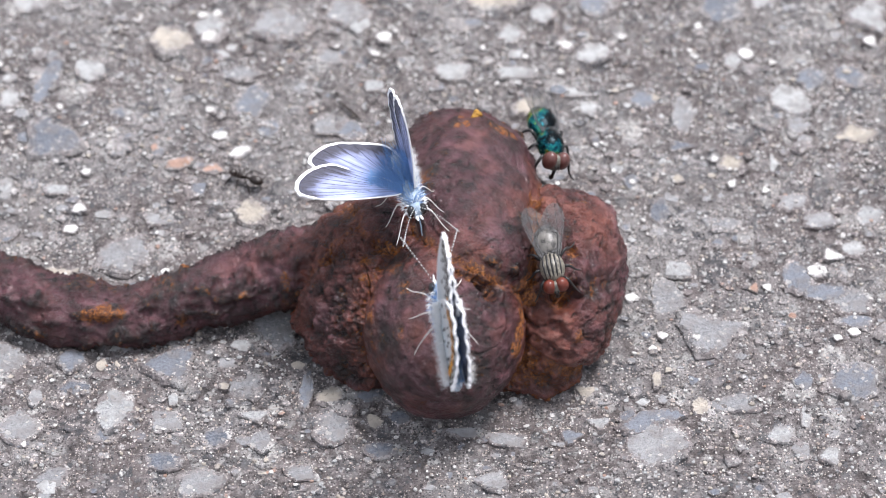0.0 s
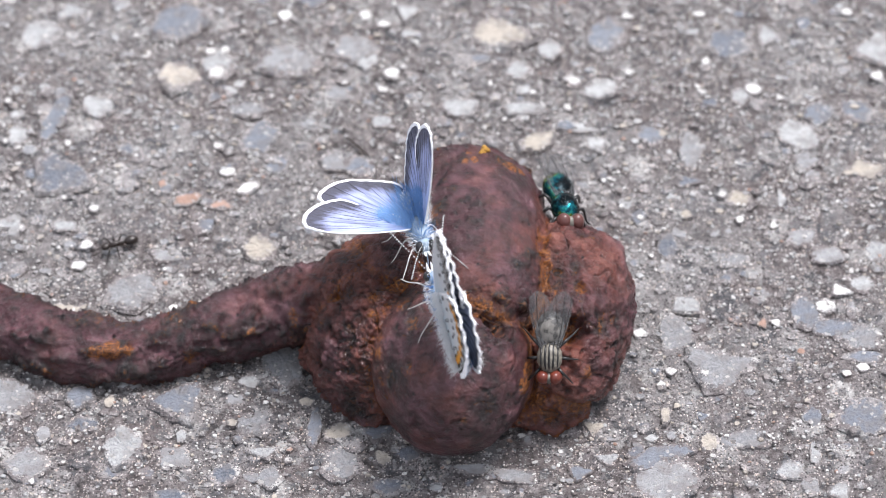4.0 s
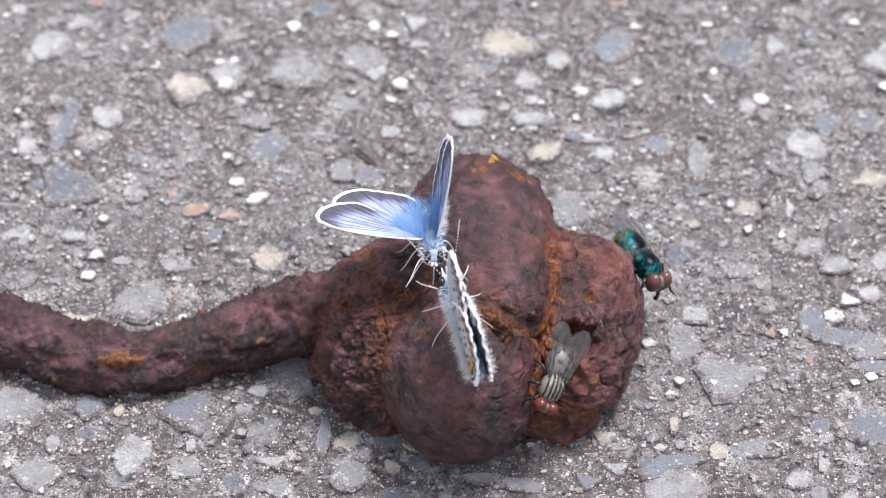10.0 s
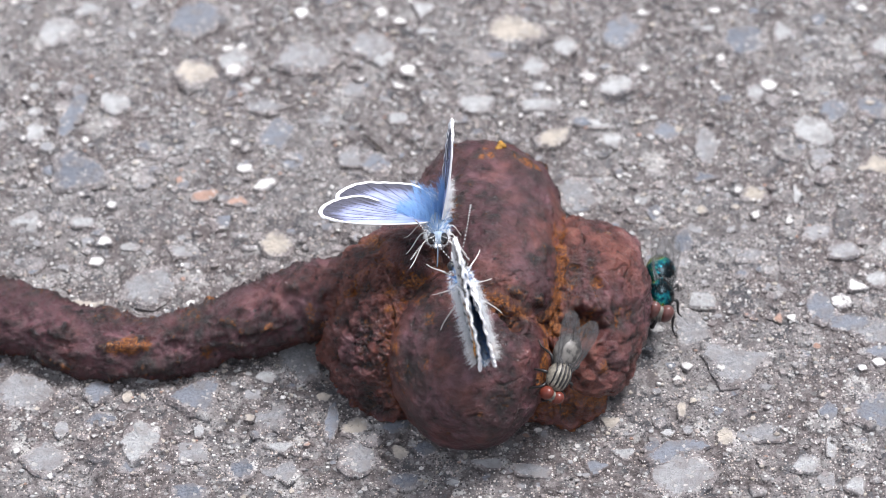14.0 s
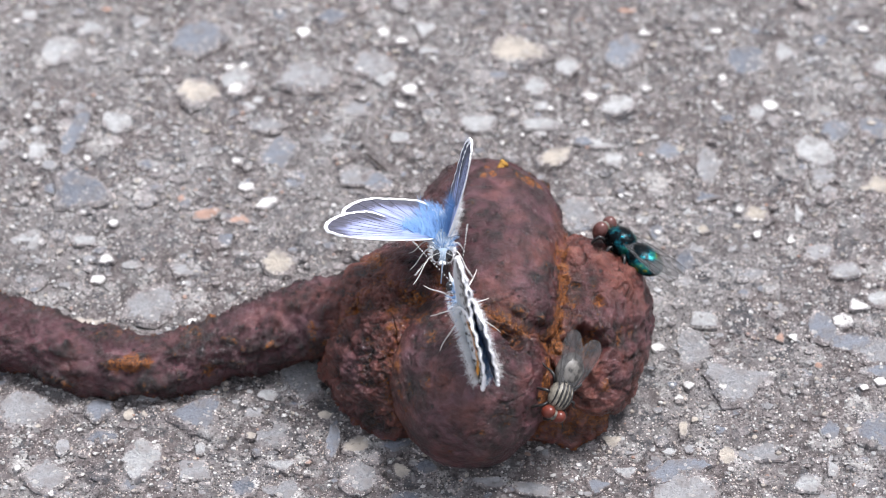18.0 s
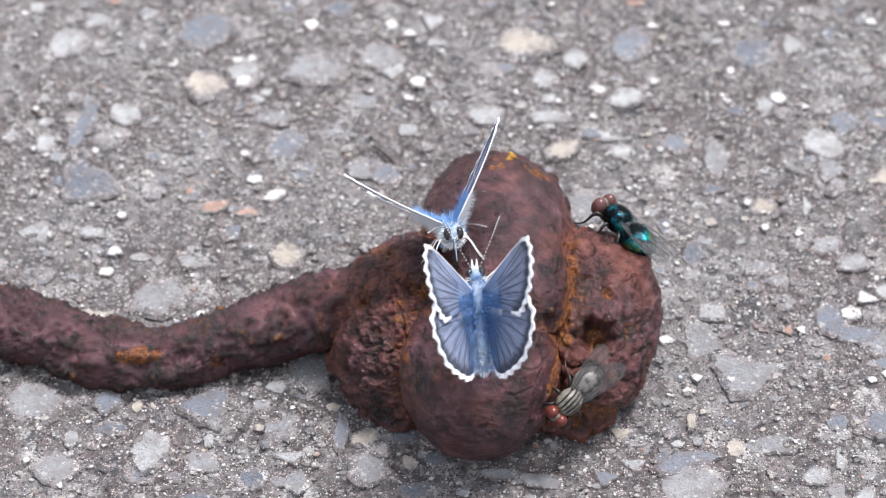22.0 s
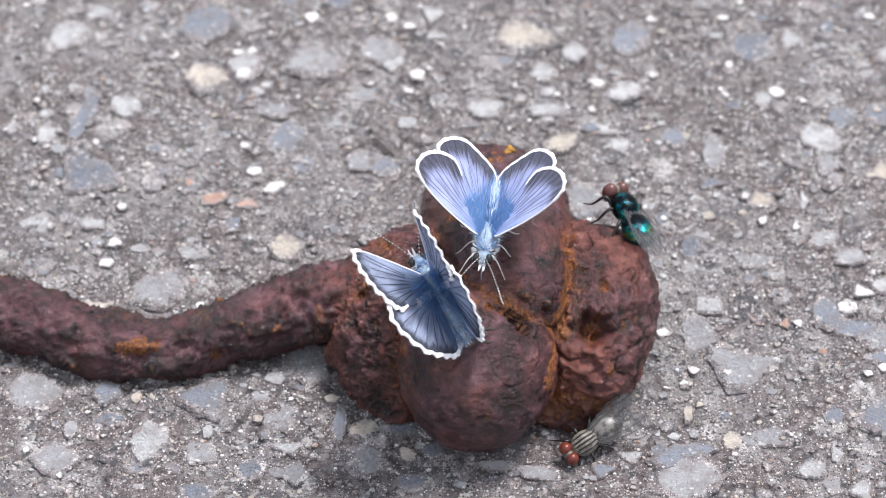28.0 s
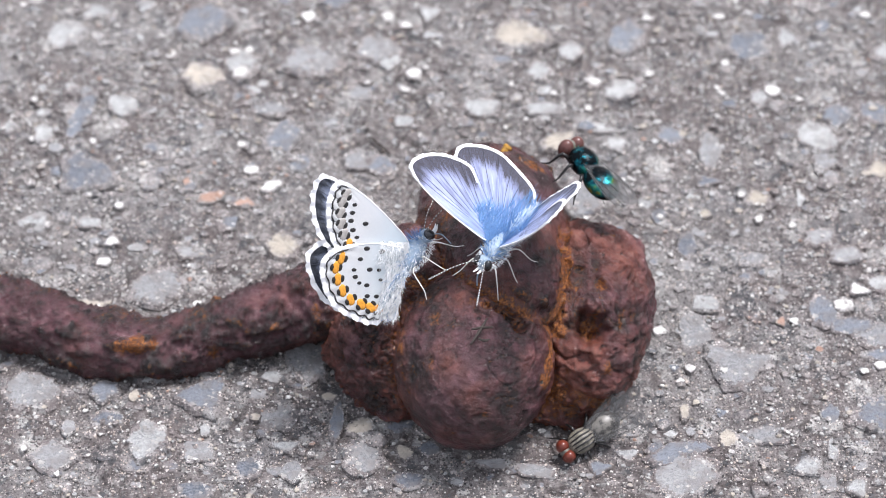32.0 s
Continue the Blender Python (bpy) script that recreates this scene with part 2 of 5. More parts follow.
def iron_material():
    """Old forged iron: mauve-brown skin with a dull sheen, granular orange rust where the attribute and the noise let it through."""
    m, nt, b = material("rusty iron")
    co = coords(nt)
    big, mid, fine = noise_tex(nt, 0.16, 4, 0.6, co), noise_tex(nt, 0.75, 8, 0.68, co), noise_tex(nt, 3.4, 6, 0.75, co)
    tone = node(nt, "Math")
    tone.operation = "MULTIPLY_ADD"
    tone.inputs[1].default_value = 0.40
    nt.links.new(noise_tex(nt, 0.22, 3, 0.6, co), tone.inputs[0])
    half = node(nt, "Math")
    half.operation = "MULTIPLY_ADD"
    half.inputs[1].default_value, half.inputs[2].default_value = 0.5, 0.055
    nt.links.new(mid, half.inputs[0])
    # worn raised skin is paler, sunken scale darker; this also paints in relief shading
    worn = node(nt, "Math")
    worn.operation = "MULTIPLY_ADD"
    worn.inputs[1].default_value = 0.42
    nt.links.new(attr(nt, "proud"), worn.inputs[0])
    nt.links.new(half.outputs[0], worn.inputs[2])
    nt.links.new(worn.outputs[0], tone.inputs[2])
    skin = ramp(nt, tone.outputs[0], [(0.33, (0.010, 0.0034, 0.0040)), (0.42, (0.046, 0.0140, 0.0165)), (0.52, (0.098, 0.035, 0.042)), (0.68, (0.22, 0.100, 0.118))]).outputs[0]
    ruddy = ramp(nt, tone.outputs[0], [(0.32, (0.020, 0.0045, 0.003)), (0.43, (0.108, 0.026, 0.015)), (0.55, (0.20, 0.055, 0.034)), (0.70, (0.32, 0.112, 0.074))]).outputs[0]
    w = node(nt, "Math")
    w.operation = "MULTIPLY_ADD"
    nt.links.new(attr(nt, "warm"), w.inputs[0])
    w.inputs[1].default_value = 0.46
    nt.links.new(big, w.inputs[2])
    warm = mix(nt, ramp(nt, w.outputs[0], [(0.56, (0, 0, 0)), (0.82, (0.85, 0.85, 0.85))]).outputs[0], skin, ruddy)
    orange = ramp(nt, fine, [(0.36, (0.05, 0.012, 0.005)), (0.5, (0.24, 0.072, 0.013)), (0.66, (0.52, 0.19, 0.035))]).outputs[0]
    a = node(nt, "Math")
    a.operation = "MULTIPLY_ADD"
    nt.links.new(noise_tex(nt, 1.7, 6, 0.7, co), a.inputs[0])
    a.inputs[1].default_value = 1.7
    nt.links.new(attr(nt, "rust"), a.inputs[2])
    full = node(nt, "MapRange")
    nt.links.new(a.outputs[0], full.inputs["Value"])
    full.inputs["From Min"].default_value, full.inputs["From Max"].default_value = 1.20, 1.62
    col = mix(nt, full.outputs[0], warm, orange)
    # small black pits
    pv = node(nt, "TexVoronoi", Scale=950.0, Randomness=1.0)
    nt.links.new(co, pv.inputs["Vector"])
    sep = nt.nodes.new("ShaderNodeSeparateColor")
    nt.links.new(pv.outputs["Color"], sep.inputs[0])
    some = ramp(nt, sep.outputs[0], [(0.84, (0, 0, 0)), (0.90, (1, 1, 1))])
    hole = ramp(nt, pv.outputs["Distance"], [(0.10, (1, 1, 1)), (0.26, (0, 0, 0))])
    pm = node(nt, "Math")
    pm.operation = "MULTIPLY"
    nt.links.new(some.outputs[0], pm.inputs[0])
    nt.links.new(hole.outputs[0], pm.inputs[1])
    c2 = mix(nt, pm.outputs[0], col, (0.012, 0.006, 0.006))
    c3 = mix(nt, ramp(nt, fine, [(0.28, (0.75, 0.75, 0.75)), (0.37, (0, 0, 0))]).outputs[0], c2, (0.020, 0.009, 0.009))
    nt.links.new(c3, b.inputs["Base Color"])
    r = node(nt, "MapRange")
    nt.links.new(a.outputs[0], r.inputs["Value"])
    r.inputs["From Min"].default_value, r.inputs["From Max"].default_value = 1.1, 1.5
    r.inputs["To Min"].default_value, r.inputs["To Max"].default_value = 0.30, 0.85
    wet = node(nt, "MapRange")
    nt.links.new(big, wet.inputs["Value"])
    wet.inputs["From Min"].default_value, wet.inputs["From Max"].default_value = 0.3, 0.7
    wet.inputs["To Min"].default_value, wet.inputs["To Max"].default_value = -0.06, 0.12
    ra = node(nt, "Math")
    ra.operation = "ADD"
    nt.links.new(r.outputs[0], ra.inputs[0])
    nt.links.new(wet.outputs[0], ra.inputs[1])
    nt.links.new(ra.outputs[0], b.inputs["Roughness"])
    b.inputs["Specular IOR Level"].default_value = 0.45
    b.inputs["Coat Weight"].default_value = 0.5
    b.inputs["Coat Roughness"].default_value = 0.13
    n1 = bump(nt, b, mid, 1.0, 1.0)
    soft = node(nt, "Bump", Strength=0.8, Distance=0.6 * MM)
    nt.links.new(mid, soft.inputs["Height"])
    nt.links.new(soft.outputs[0], b.inputs["Coat Normal"])
    n2 = bump(nt, b, fine, 0.34, 1.0, n1)
    inv = node(nt, "Math")
    inv.operation = "SUBTRACT"
    inv.inputs[0].default_value = 1.0
    nt.links.new(pm.outputs[0], inv.inputs[1])
    bump(nt, b, inv.outputs[0], 0.3, 0.8, n2)
    return m


IRON = iron_material()


def see_through(m, nt, bsdf, colour, share):
    """Thin wing: some light passes through it."""
    t = nt.nodes.new("ShaderNodeBsdfTranslucent")
    nt.links.new(colour, t.inputs["Color"])
    x = nt.nodes.new("ShaderNodeMixShader")
    x.inputs[0].default_value = share
    nt.links.new(bsdf.outputs[0], x.inputs[1])
    nt.links.new(t.outputs[0], x.inputs[2])
    nt.links.new(x.outputs[0], nt.nodes["Material Output"].inputs["Surface"])
    return m


def wing_top(name, base, field, border):
    """Scaled upper side: blue field, dusted base, dark brown outer border by the 'border' attribute."""
    m, nt, b = material(name)
    co = coords(nt)
    grain = noise_tex(nt, 9.0, 3, 0.8, co)
    soft = noise_tex(nt, 0.6, 3, 0.6, co)
    f = mix(nt, attr(nt, "root"), field, base)
    f2 = mix(nt, ramp(nt, soft, [(0.35, (0, 0, 0)), (0.7, (0.45, 0.45, 0.45))]).outputs[0], f, tuple(c * 0.75 for c in field))
    ray = nt.nodes.new("ShaderNodeCombineXYZ")
    nt.links.new(attr(nt, "turn"), ray.inputs[0])
    nt.links.new(attr(nt, "reach"), ray.inputs[1])
    streak = node(nt, "TexNoise", Scale=1.0, Detail=4.0, Roughness=0.65)
    nt.links.new(ray.outputs[0], streak.inputs["Vector"])
    f2 = mix(nt, ramp(nt, streak.outputs["Fac"], [(0.40, (0.75, 0.75, 0.75)), (0.52, (0, 0, 0))]).outputs[0], f2, tuple(c * 0.42 for c in field))
    f2 = mix(nt, ramp(nt, streak.outputs["Fac"], [(0.54, (0, 0, 0)), (0.68, (0.6, 0.6, 0.6))]).outputs[0], f2, tuple(min(0.9, c * 1.5) for c in field))
    e = node(nt, "Math")
    e.operation = "ADD"
    sub = node(nt, "Math")
    sub.operation = "MULTIPLY_ADD"
    sub.inputs[1].default_value, sub.inputs[2].default_value = 0.5, -0.25
    nt.links.new(grain, sub.inputs[0])
    nt.links.new(sub.outputs[0], e.inputs[0])
    ragged = node(nt, "Math")
    ragged.operation = "MULTIPLY_ADD"
    ragged.inputs[1].default_value = 1.1
    nt.links.new(streak.outputs["Fac"], ragged.inputs[0])
    less = node(nt, "Math")
    less.operation = "SUBTRACT"
    less.inputs[1].default_value = 0.55
    nt.links.new(attr(nt, "border"), less.inputs[0])
    nt.links.new(less.outputs[0], ragged.inputs[2])
    nt.links.new(ragged.outputs[0], e.inputs[1])
    edge = ramp(nt, e.outputs[0], [(0.36, (0, 0, 0)), (0.66, (1, 1, 1))])
    c = mix(nt, edge.outputs[0], f2, border)
    c2 = mix(nt, ramp(nt, grain, [(0.35, (0.35, 0.35, 0.35)), (0.6, (0, 0, 0))]).outputs[0], c, tuple(v * 0.55 for v in field))
    nt.links.new(c2, b.inputs["Base Color"])
    b.inputs["Roughness"].default_value = 0.55
    b.inputs["Sheen Weight"].default_value = 0.25
    b.inputs["Sheen Tint"].default_value = (0.6, 0.7, 1, 1)
    bump(nt, b, grain, 0.05, 0.6)
    return see_through(m, nt, b, c2, 0.22)


def wing_under(name):
    m, nt, b = material(name)
    grain = noise_tex(nt, 8.0, 3, 0.8)
    f = mix(nt, attr(nt, "root"), (0.95, 0.95, 0.94), (0.72, 0.88, 0.95))
    c = mix(nt, ramp(nt, grain, [(0.35, (0.5, 0.5, 0.5)), (0.6, (0, 0, 0))]).outputs[0], f, (0.82, 0.84, 0.86))
    nt.links.new(c, b.inputs["Base Color"])
    b.inputs["Roughness"].default_value = 0.75
    bump(nt, b, grain, 0.05, 0.6)
    return see_through(m, nt, b, c, 0.35)


TOP_BRIGHT = wing_top("bright blue scales", (0.20, 0.37, 0.70), (0.48, 0.53, 0.83), (0.050, 0.042, 0.046))
TOP_DULL = wing_top("slate blue scales", (0.08, 0.20, 0.42), (0.34, 0.39, 0.53), (0.020, 0.021, 0.027))
UNDER = wing_under("white scales")
FRINGE = plain("white fringe", (0.95, 0.95, 0.96), 0.8, vary=0.04, per_mm=6)
VEIN = plain("dark vein", (0.035, 0.038, 0.055), 0.6)
BLACK = plain("black scales", (0.018, 0.016, 0.016), 0.6)
ORANGE = plain("orange scales", (0.75, 0.33, 0.035), 0.7, vary=0.2, per_mm=4)
ASHEN = plain("grey scales", (0.36, 0.34, 0.32), 0.8)
BLUE_HAIR = plain("blue hair", (0.17, 0.33, 0.60), 0.7, per_mm=5)
PALE_HAIR = plain("white hair", (0.88, 0.91, 0.93), 0.8, vary=0.15, per_mm=5)
BODY_DARK = plain("blue grey body", (0.28, 0.36, 0.45), 0.6)
EYE_BLACK = plain("black eye", (0.01, 0.01, 0.012), 0.12, coat=0.6)
LEG_WHITE = plain("white leg", (0.62, 0.60, 0.57), 0.7)
FLY_BLACK = plain("black chitin", (0.016, 0.015, 0.015), 0.35)
FLY_GREY = plain("ash grey chitin", (0.17, 0.155, 0.125), 0.45, vary=0.6, per_mm=2.5)
FLY_FACE = plain("silvery face", (0.13, 0.12, 0.10), 0.5, vary=0.4, per_mm=3)


def check_material():
    m, nt, b = material("chequered silver chitin")
    n, g = noise_tex(nt, 1.1, 2, 0.5), noise_tex(nt, 6.0, 4, 0.7)
    r = ramp(nt, n, [(0.40, (0.02, 0.019, 0.018)), (0.47, (0.12, 0.112, 0.10)), (0.75, (0.22, 0.21, 0.19))])
    c = mix(nt, ramp(nt, g, [(0.35, (0.6, 0.6, 0.6)), (0.6, (0, 0, 0))]).outputs[0], r.outputs[0], (0.12, 0.11, 0.10))
    nt.links.new(c, b.inputs["Base Color"])
    b.inputs["Roughness"].default_value = 0.4
    return m


FLY_CHECK = check_material()


def green_material():
    m, nt, b = material("metallic green chitin")
    n, g = noise_tex(nt, 0.42, 4, 0.65), noise_tex(nt, 6.0, 3, 0.7)
    # teal and yellow-green bands paint the chitin's glints into a near-black colour
    r = ramp(nt, n, [(0.42, (0.004, 0.008, 0.010)), (0.48, (0.008, 0.10, 0.13)), (0.54, (0.03, 0.26, 0.20)), (0.585, (0.32, 0.38, 0.06)), (0.63, (0.006, 0.02, 0.025))])
    nt.links.new(r.outputs[0], b.inputs["Base Color"])
    b.inputs["Metallic"].default_value = 0.9
    b.inputs["Roughness"].default_value = 0.26
    bump(nt, b, g, 0.05, 0.5)
    return m


GREEN = green_material()
EYE_RED = plain("brick red eye", (0.13, 0.028, 0.017), 0.3, vary=0.25, per_mm=6)
EYE_BROWN = plain("red brown eye", (0.105, 0.042, 0.036), 0.32, vary=0.25, per_mm=6)
ANT_BLACK = plain("brown black ant", (0.02, 0.013, 0.01), 0.3)
STRAW = plain("dry plant fibre", (0.030, 0.022, 0.018), 0.8)


def banded_material():
    m, nt, b = material("banded antenna")
    sep = nt.nodes.new("ShaderNodeSeparateXYZ")
    nt.links.new(coords(nt, "UV"), sep.inputs[0])
    w = node(nt, "Math")
    w.operation = "MULTIPLY"
    w.inputs[1].default_value = 20.0
    nt.links.new(sep.outputs[0], w.inputs[0])
    f = node(nt, "Math")
    f.operation = "FRACT"
    nt.links.new(w.outputs[0], f.inputs[0])
    r = ramp(nt, f.outputs[0], [(0.34, (0.70, 0.70, 0.69)), (0.44, (0.03, 0.025, 0.025))])
    nt.links.new(r.outputs[0], b.inputs["Base Color"])
    return m


BANDED = banded_material()


def membrane_material():
    m, nt, b = material("clear wing membrane")
    n = noise_tex(nt, 1.2, 4)
    r = ramp(nt, n, [(0.3, (0.05, 0.048, 0.046)), (0.7, (0.16, 0.16, 0.165))])
    nt.links.new(r.outputs[0], b.inputs["Base Color"])
    b.inputs["Alpha"].default_value = 0.26
    b.inputs["Roughness"].default_value = 0.22
    return m


MEMBRANE = membrane_material()


# ---- mesh helpers: all lengths here in millimetres ----
def mesh_from(name, verts, faces, mats, smooth=True, attrs=None, face_mats=None, uvs=None):
    me = bpy.data.meshes.new(name)
    me.from_pydata((np.asarray(verts, float) * MM).tolist(), [], faces)
    for mt in mats if isinstance(mats, (list, tuple)) else [mats]:
        me.materials.append(mt)
    if smooth:
        me.polygons.foreach_set("use_smooth", [True] * len(me.polygons))
    if face_mats is not None:
        me.polygons.foreach_set("material_index", face_mats)
    for key, values in (attrs or {}).items():
        a = me.attributes.new(key, "FLOAT", "POINT")
        a.data.foreach_set("value", np.asarray(values, float))
    if uvs is not None:
        layer = me.uv_layers.new(name="UVMap")
        idx = np.empty(len(me.loops), dtype=np.int32)
        me.loops.foreach_get("vertex_index", idx)
        layer.data.foreach_set("uv", np.asarray(uvs, float)[idx].ravel())
    me.update()
    return me


def part(name, me, parent, label="", m=None):
    ob = new(name, me)
    ob.parent = parent
    if m is not None:
        ob.matrix_basis = m
    if label:
        ob["label"] = label
    return ob


def thing(name, label, category, group="", kind=""):
    return tagged(new(name), label, category, group, kind)


def ball(c, r, rows=10, cols=14, turn=None):
    """Vertices and faces of an ellipsoid."""
    c, r = np.array(c, float), np.array(r if hasattr(r, "__len__") else (r, r, r), float)
    v = [(0, 0, 1)]
    for i in range(1, rows):
        a = math.pi * i / rows
        for j in range(cols):
            b = 2 * math.pi * j / cols
            v.append((math.sin(a) * math.cos(b), math.sin(a) * math.sin(b), math.cos(a)))
    v.append((0, 0, -1))
    v = np.array(v) * r
    if turn is not None:
        v = v @ np.array(turn.to_3x3()).T
    f = [(0, 1 + j, 1 + (j + 1) % cols) for j in range(cols)]
    for i in range(rows - 2):
        for j in range(cols):
            a, b = 1 + i * cols + j, 1 + i * cols + (j + 1) % cols
            f.append((a, a + cols, b + cols, b))
    last = len(v) - 1
    k = 1 + (rows - 2) * cols
    f += [(last, k + (j + 1) % cols, k + j) for j in range(cols)]
    return (v + c), f


def tube(points, radii, cols=7, smooth_steps=4):
    """A tube along a smooth line through the points, closed at both ends; also gives the way along it, 0 to 1."""
    p = np.array(points, float)
    r = np.array(radii if hasattr(radii, "__len__") else [radii] * len(p), float)
    if smooth_steps > 1 and len(p) > 2:
        q, rr = [], []
        ext = np.vstack([2 * p[0] - p[1], p, 2 * p[-1] - p[-2]])
        for i in range(1, len(ext) - 2):
            for s in np.arange(smooth_steps) / smooth_steps:
                a, b, c, d = ext[i - 1 : i + 3]
                q.append(0.5 * (2 * b + (c - a) * s + (2 * a - 5 * b + 4 * c - d) * s * s + (3 * b - a - 3 * c + d) * s**3))
                rr.append(r[i - 1] * (1 - s) + r[i] * s)
        q.append(p[-1])
        rr.append(r[-1])
        p, r = np.array(q), np.array(rr)
    tan = np.gradient(p, axis=0)
    tan /= np.linalg.norm(tan, axis=1)[:, None] + 1e-9
    up = np.array((0.0, 0, 1)) if abs(tan[0][2]) < 0.9 else np.array((0.0, 1, 0))
    v, uv = [], []
    for i in range(len(p)):
        s = np.cross(tan[i], up)
        s /= np.linalg.norm(s) + 1e-9
        u = np.cross(s, tan[i])
        up = u
        for j in range(cols):
            a = 2 * math.pi * j / cols
            v.append(p[i] + r[i] * (math.cos(a) * s + math.sin(a) * u))
            uv.append((i / (len(p) - 1), j / cols))
    f = []
    for i in range(len(p) - 1):
        for j in range(cols):
            a, b = i * cols + j, i * cols + (j + 1) % cols
            f.append((a, b, b + cols, a + cols))
    n = len(v)
    v += [p[0] - tan[0] * r[0] * 0.5, p[-1] + tan[-1] * r[-1] * 0.5]
    uv += [(0, 0), (1, 0)]
    f += [(n, (j + 1) % cols, j) for j in range(cols)]
    k = (len(p) - 1) * cols
    f += [(n + 1, k + j, k + (j + 1) % cols) for j in range(cols)]
    return np.array(v), f, uv


def joined(pieces):
    v, f, n = [], [], 0
    for pv, pf in pieces:
        v.append(np.asarray(pv))
        f += [tuple(i + n for i in face) for face in pf]
        n += len(pv)
    return np.vstack(v), f


def fuzz(pieces_at, length, width, count, rng, lean=(0, -0.6, 0.2)):
    """Fine hairs: thin three-sided spikes that stand on ellipsoids (centre, radii)."""
    v, f = [], []
    for _ in range(count):
        c, r = pieces_at[rng.randrange(len(pieces_at))]
        d = Vector((rng.gauss(0, 1), rng.gauss(0, 1), rng.gauss(0, 1))).normalized()
        base = Vector([c[k] + d[k] * r[k] for k in range(3)])
        tip = base + (d + Vector(lean) * rng.uniform(0.4, 1.2)).normalized() * length * rng.uniform(0.6, 1.3)
        s = (tip - base).cross(Vector((rng.gauss(0, 1), rng.gauss(0, 1), rng.gauss(0, 1)))).normalized() * width
        t = (tip - base).cross(s).normalized() * width
        n = len(v)
        v += [base + s, base - s * 0.5 + t, base - s * 0.5 - t, tip]
        f += [(n, n + 1, n + 3), (n + 1, n + 2, n + 3), (n + 2, n, n + 3)]
    return np.array([tuple(x) for x in v]), f


def smooth01(x, a, b):
    t = np.clip((x - a) / (b - a), 0, 1)
    return t * t * (3 - 2 * t)


# ---- the ground: one sheet out to the horizon, fine under the iron ----
def relief(x, y):
    """Height of the worn asphalt in mm."""
    p = Vector((x, y, 0))
    return 0.35 * noise.noise(p * 0.11) + 0.34 * noise.noise(p * 0.45 + Vector((7, 3, 1))) + 0.30 * noise.noise(p * 1.15 + Vector((1, 9, 4)))


def ground_sheet():
    near = np.arange(-72, 72.1, 0.45)
    far = 72 * 1.45 ** np.arange(1, 25)
    ax = np.concatenate([-far[::-1], near, far])
    n = len(ax)
    v = []
    for y in ax:
        for x in ax:
            fade = max(abs(x), abs(y))
            v.append((x, y, relief(x, y) if fade < 80 else 0.0))
    f = [(i * n + j, i * n + j + 1, (i + 1) * n + j + 1, (i + 1) * n + j) for i in range(n - 1) for j in range(n - 1)]
    me = mesh_from("ground", v, f, ASPHALT)
    return tagged(new("ground", me), "worn grey-brown asphalt full of embedded stone chips and sand", "asphalt", kind="structure")


ground = ground_sheet()


# ---- the rusty iron: an eye strap over a knot of lobes, with a bent rod ----
BULB = ((1.7, -21.4, 6.4), (8.2, 9.6, 8.3))
LEFT = ((-6.2, -16.4, 2.4), (6.7, 9.0, 8.6))
RIGHT = ((13.3, -13.8, 5.4), (7.1, 10.4, 7.2))
STRAP = [(3.4, -3.2, 6.9), (4.4, -8.0, 8.5), (4.8, -12.4, 9.7), (4.8, -16.2, 10.2)]
STRAP_R = (7.9, 7.4, 6.6, 5.8)
CORE = ((-1.6, -11.8, 4.6), (9.6, 8.2, 7.0))
ROD = [(-7.5, -12.4, 5.2), (-12.8, -12.6, 4.6), (-18.2, -13.2, 3.3), (-24.6, -15.2, 2.0), (-30.3, -16.4, 1.6), (-36.7, -16.3, 1.7), (-42.6, -14.3, 2.0), (-48.1, -12.4, 2.2), (-54.1, -11.0, 2.2), (-63.3, -12.1, 2.2)]
ROD_R = (5.4, 4.7, 3.8, 3.1, 3.1, 3.4, 3.5, 3.6, 3.6, 3.6)
FOOT = ((10.4, -21.4, 1.4), (5.2, 4.4, 5.2))
# places in mm, reach, strength
GROOVE_RUST = [((11, -10, 12.8), 1.05, 1.0), ((10.8, -12.2, 13.2), 1.05, 1.0), ((10.6, -13.8, 12.5), 1.05, 1.0), ((10.4, -15.7, 12), 1.05, 1.0), ((10.1, -17.6, 11.7), 1.05, 1.0), ((9.9, -19.1, 10.8), 1.05, 1.0), ((9.8, -20.7, 10.2), 1.05, 1.0), ((9.6, -22.7, 9.9), 1.05, 1.0), ((9.3, -24.3, 9.3), 1.05, 1.0), ((8.9, -25.8, 8.5), 1.05, 1.0)]
CREASE_RUST = [((1.4, -20.9, 15.3), 0.7, 0.8), ((2.8, -21.3, 15.2), 0.7, 0.85), ((4.2, -21.6, 14.9), 0.7, 0.8), ((5.3, -22, 14.5), 0.7, 0.9), ((6.4, -22.4, 13.8), 1, 0.95), ((7.0, -2.0, 14.3), 0.5, 0.95), ((7.8, -2.0, 13.8), 0.7, 0.95), ((8.8, -1.4, 12.6), 0.7, 0.95), ((4.0, -1.7, 14.8), 0.5, 0.95), ((3.0, -2.0, 14.9), 0.5, 0.9), ((3.5, -0.7, 14.1), 0.5, 0.8), ((-2.9, -9.1, 12.9), 1, 0.5), ((-3.7, -11.9, 13.6), 1.1, 0.65), ((-4.8, -11, 13.7), 1.2, 0.6), ((-3.7, -18.7, 12.9), 1.2, 0.6), ((-2.2, -22, 13.5), 1, 0.45)]
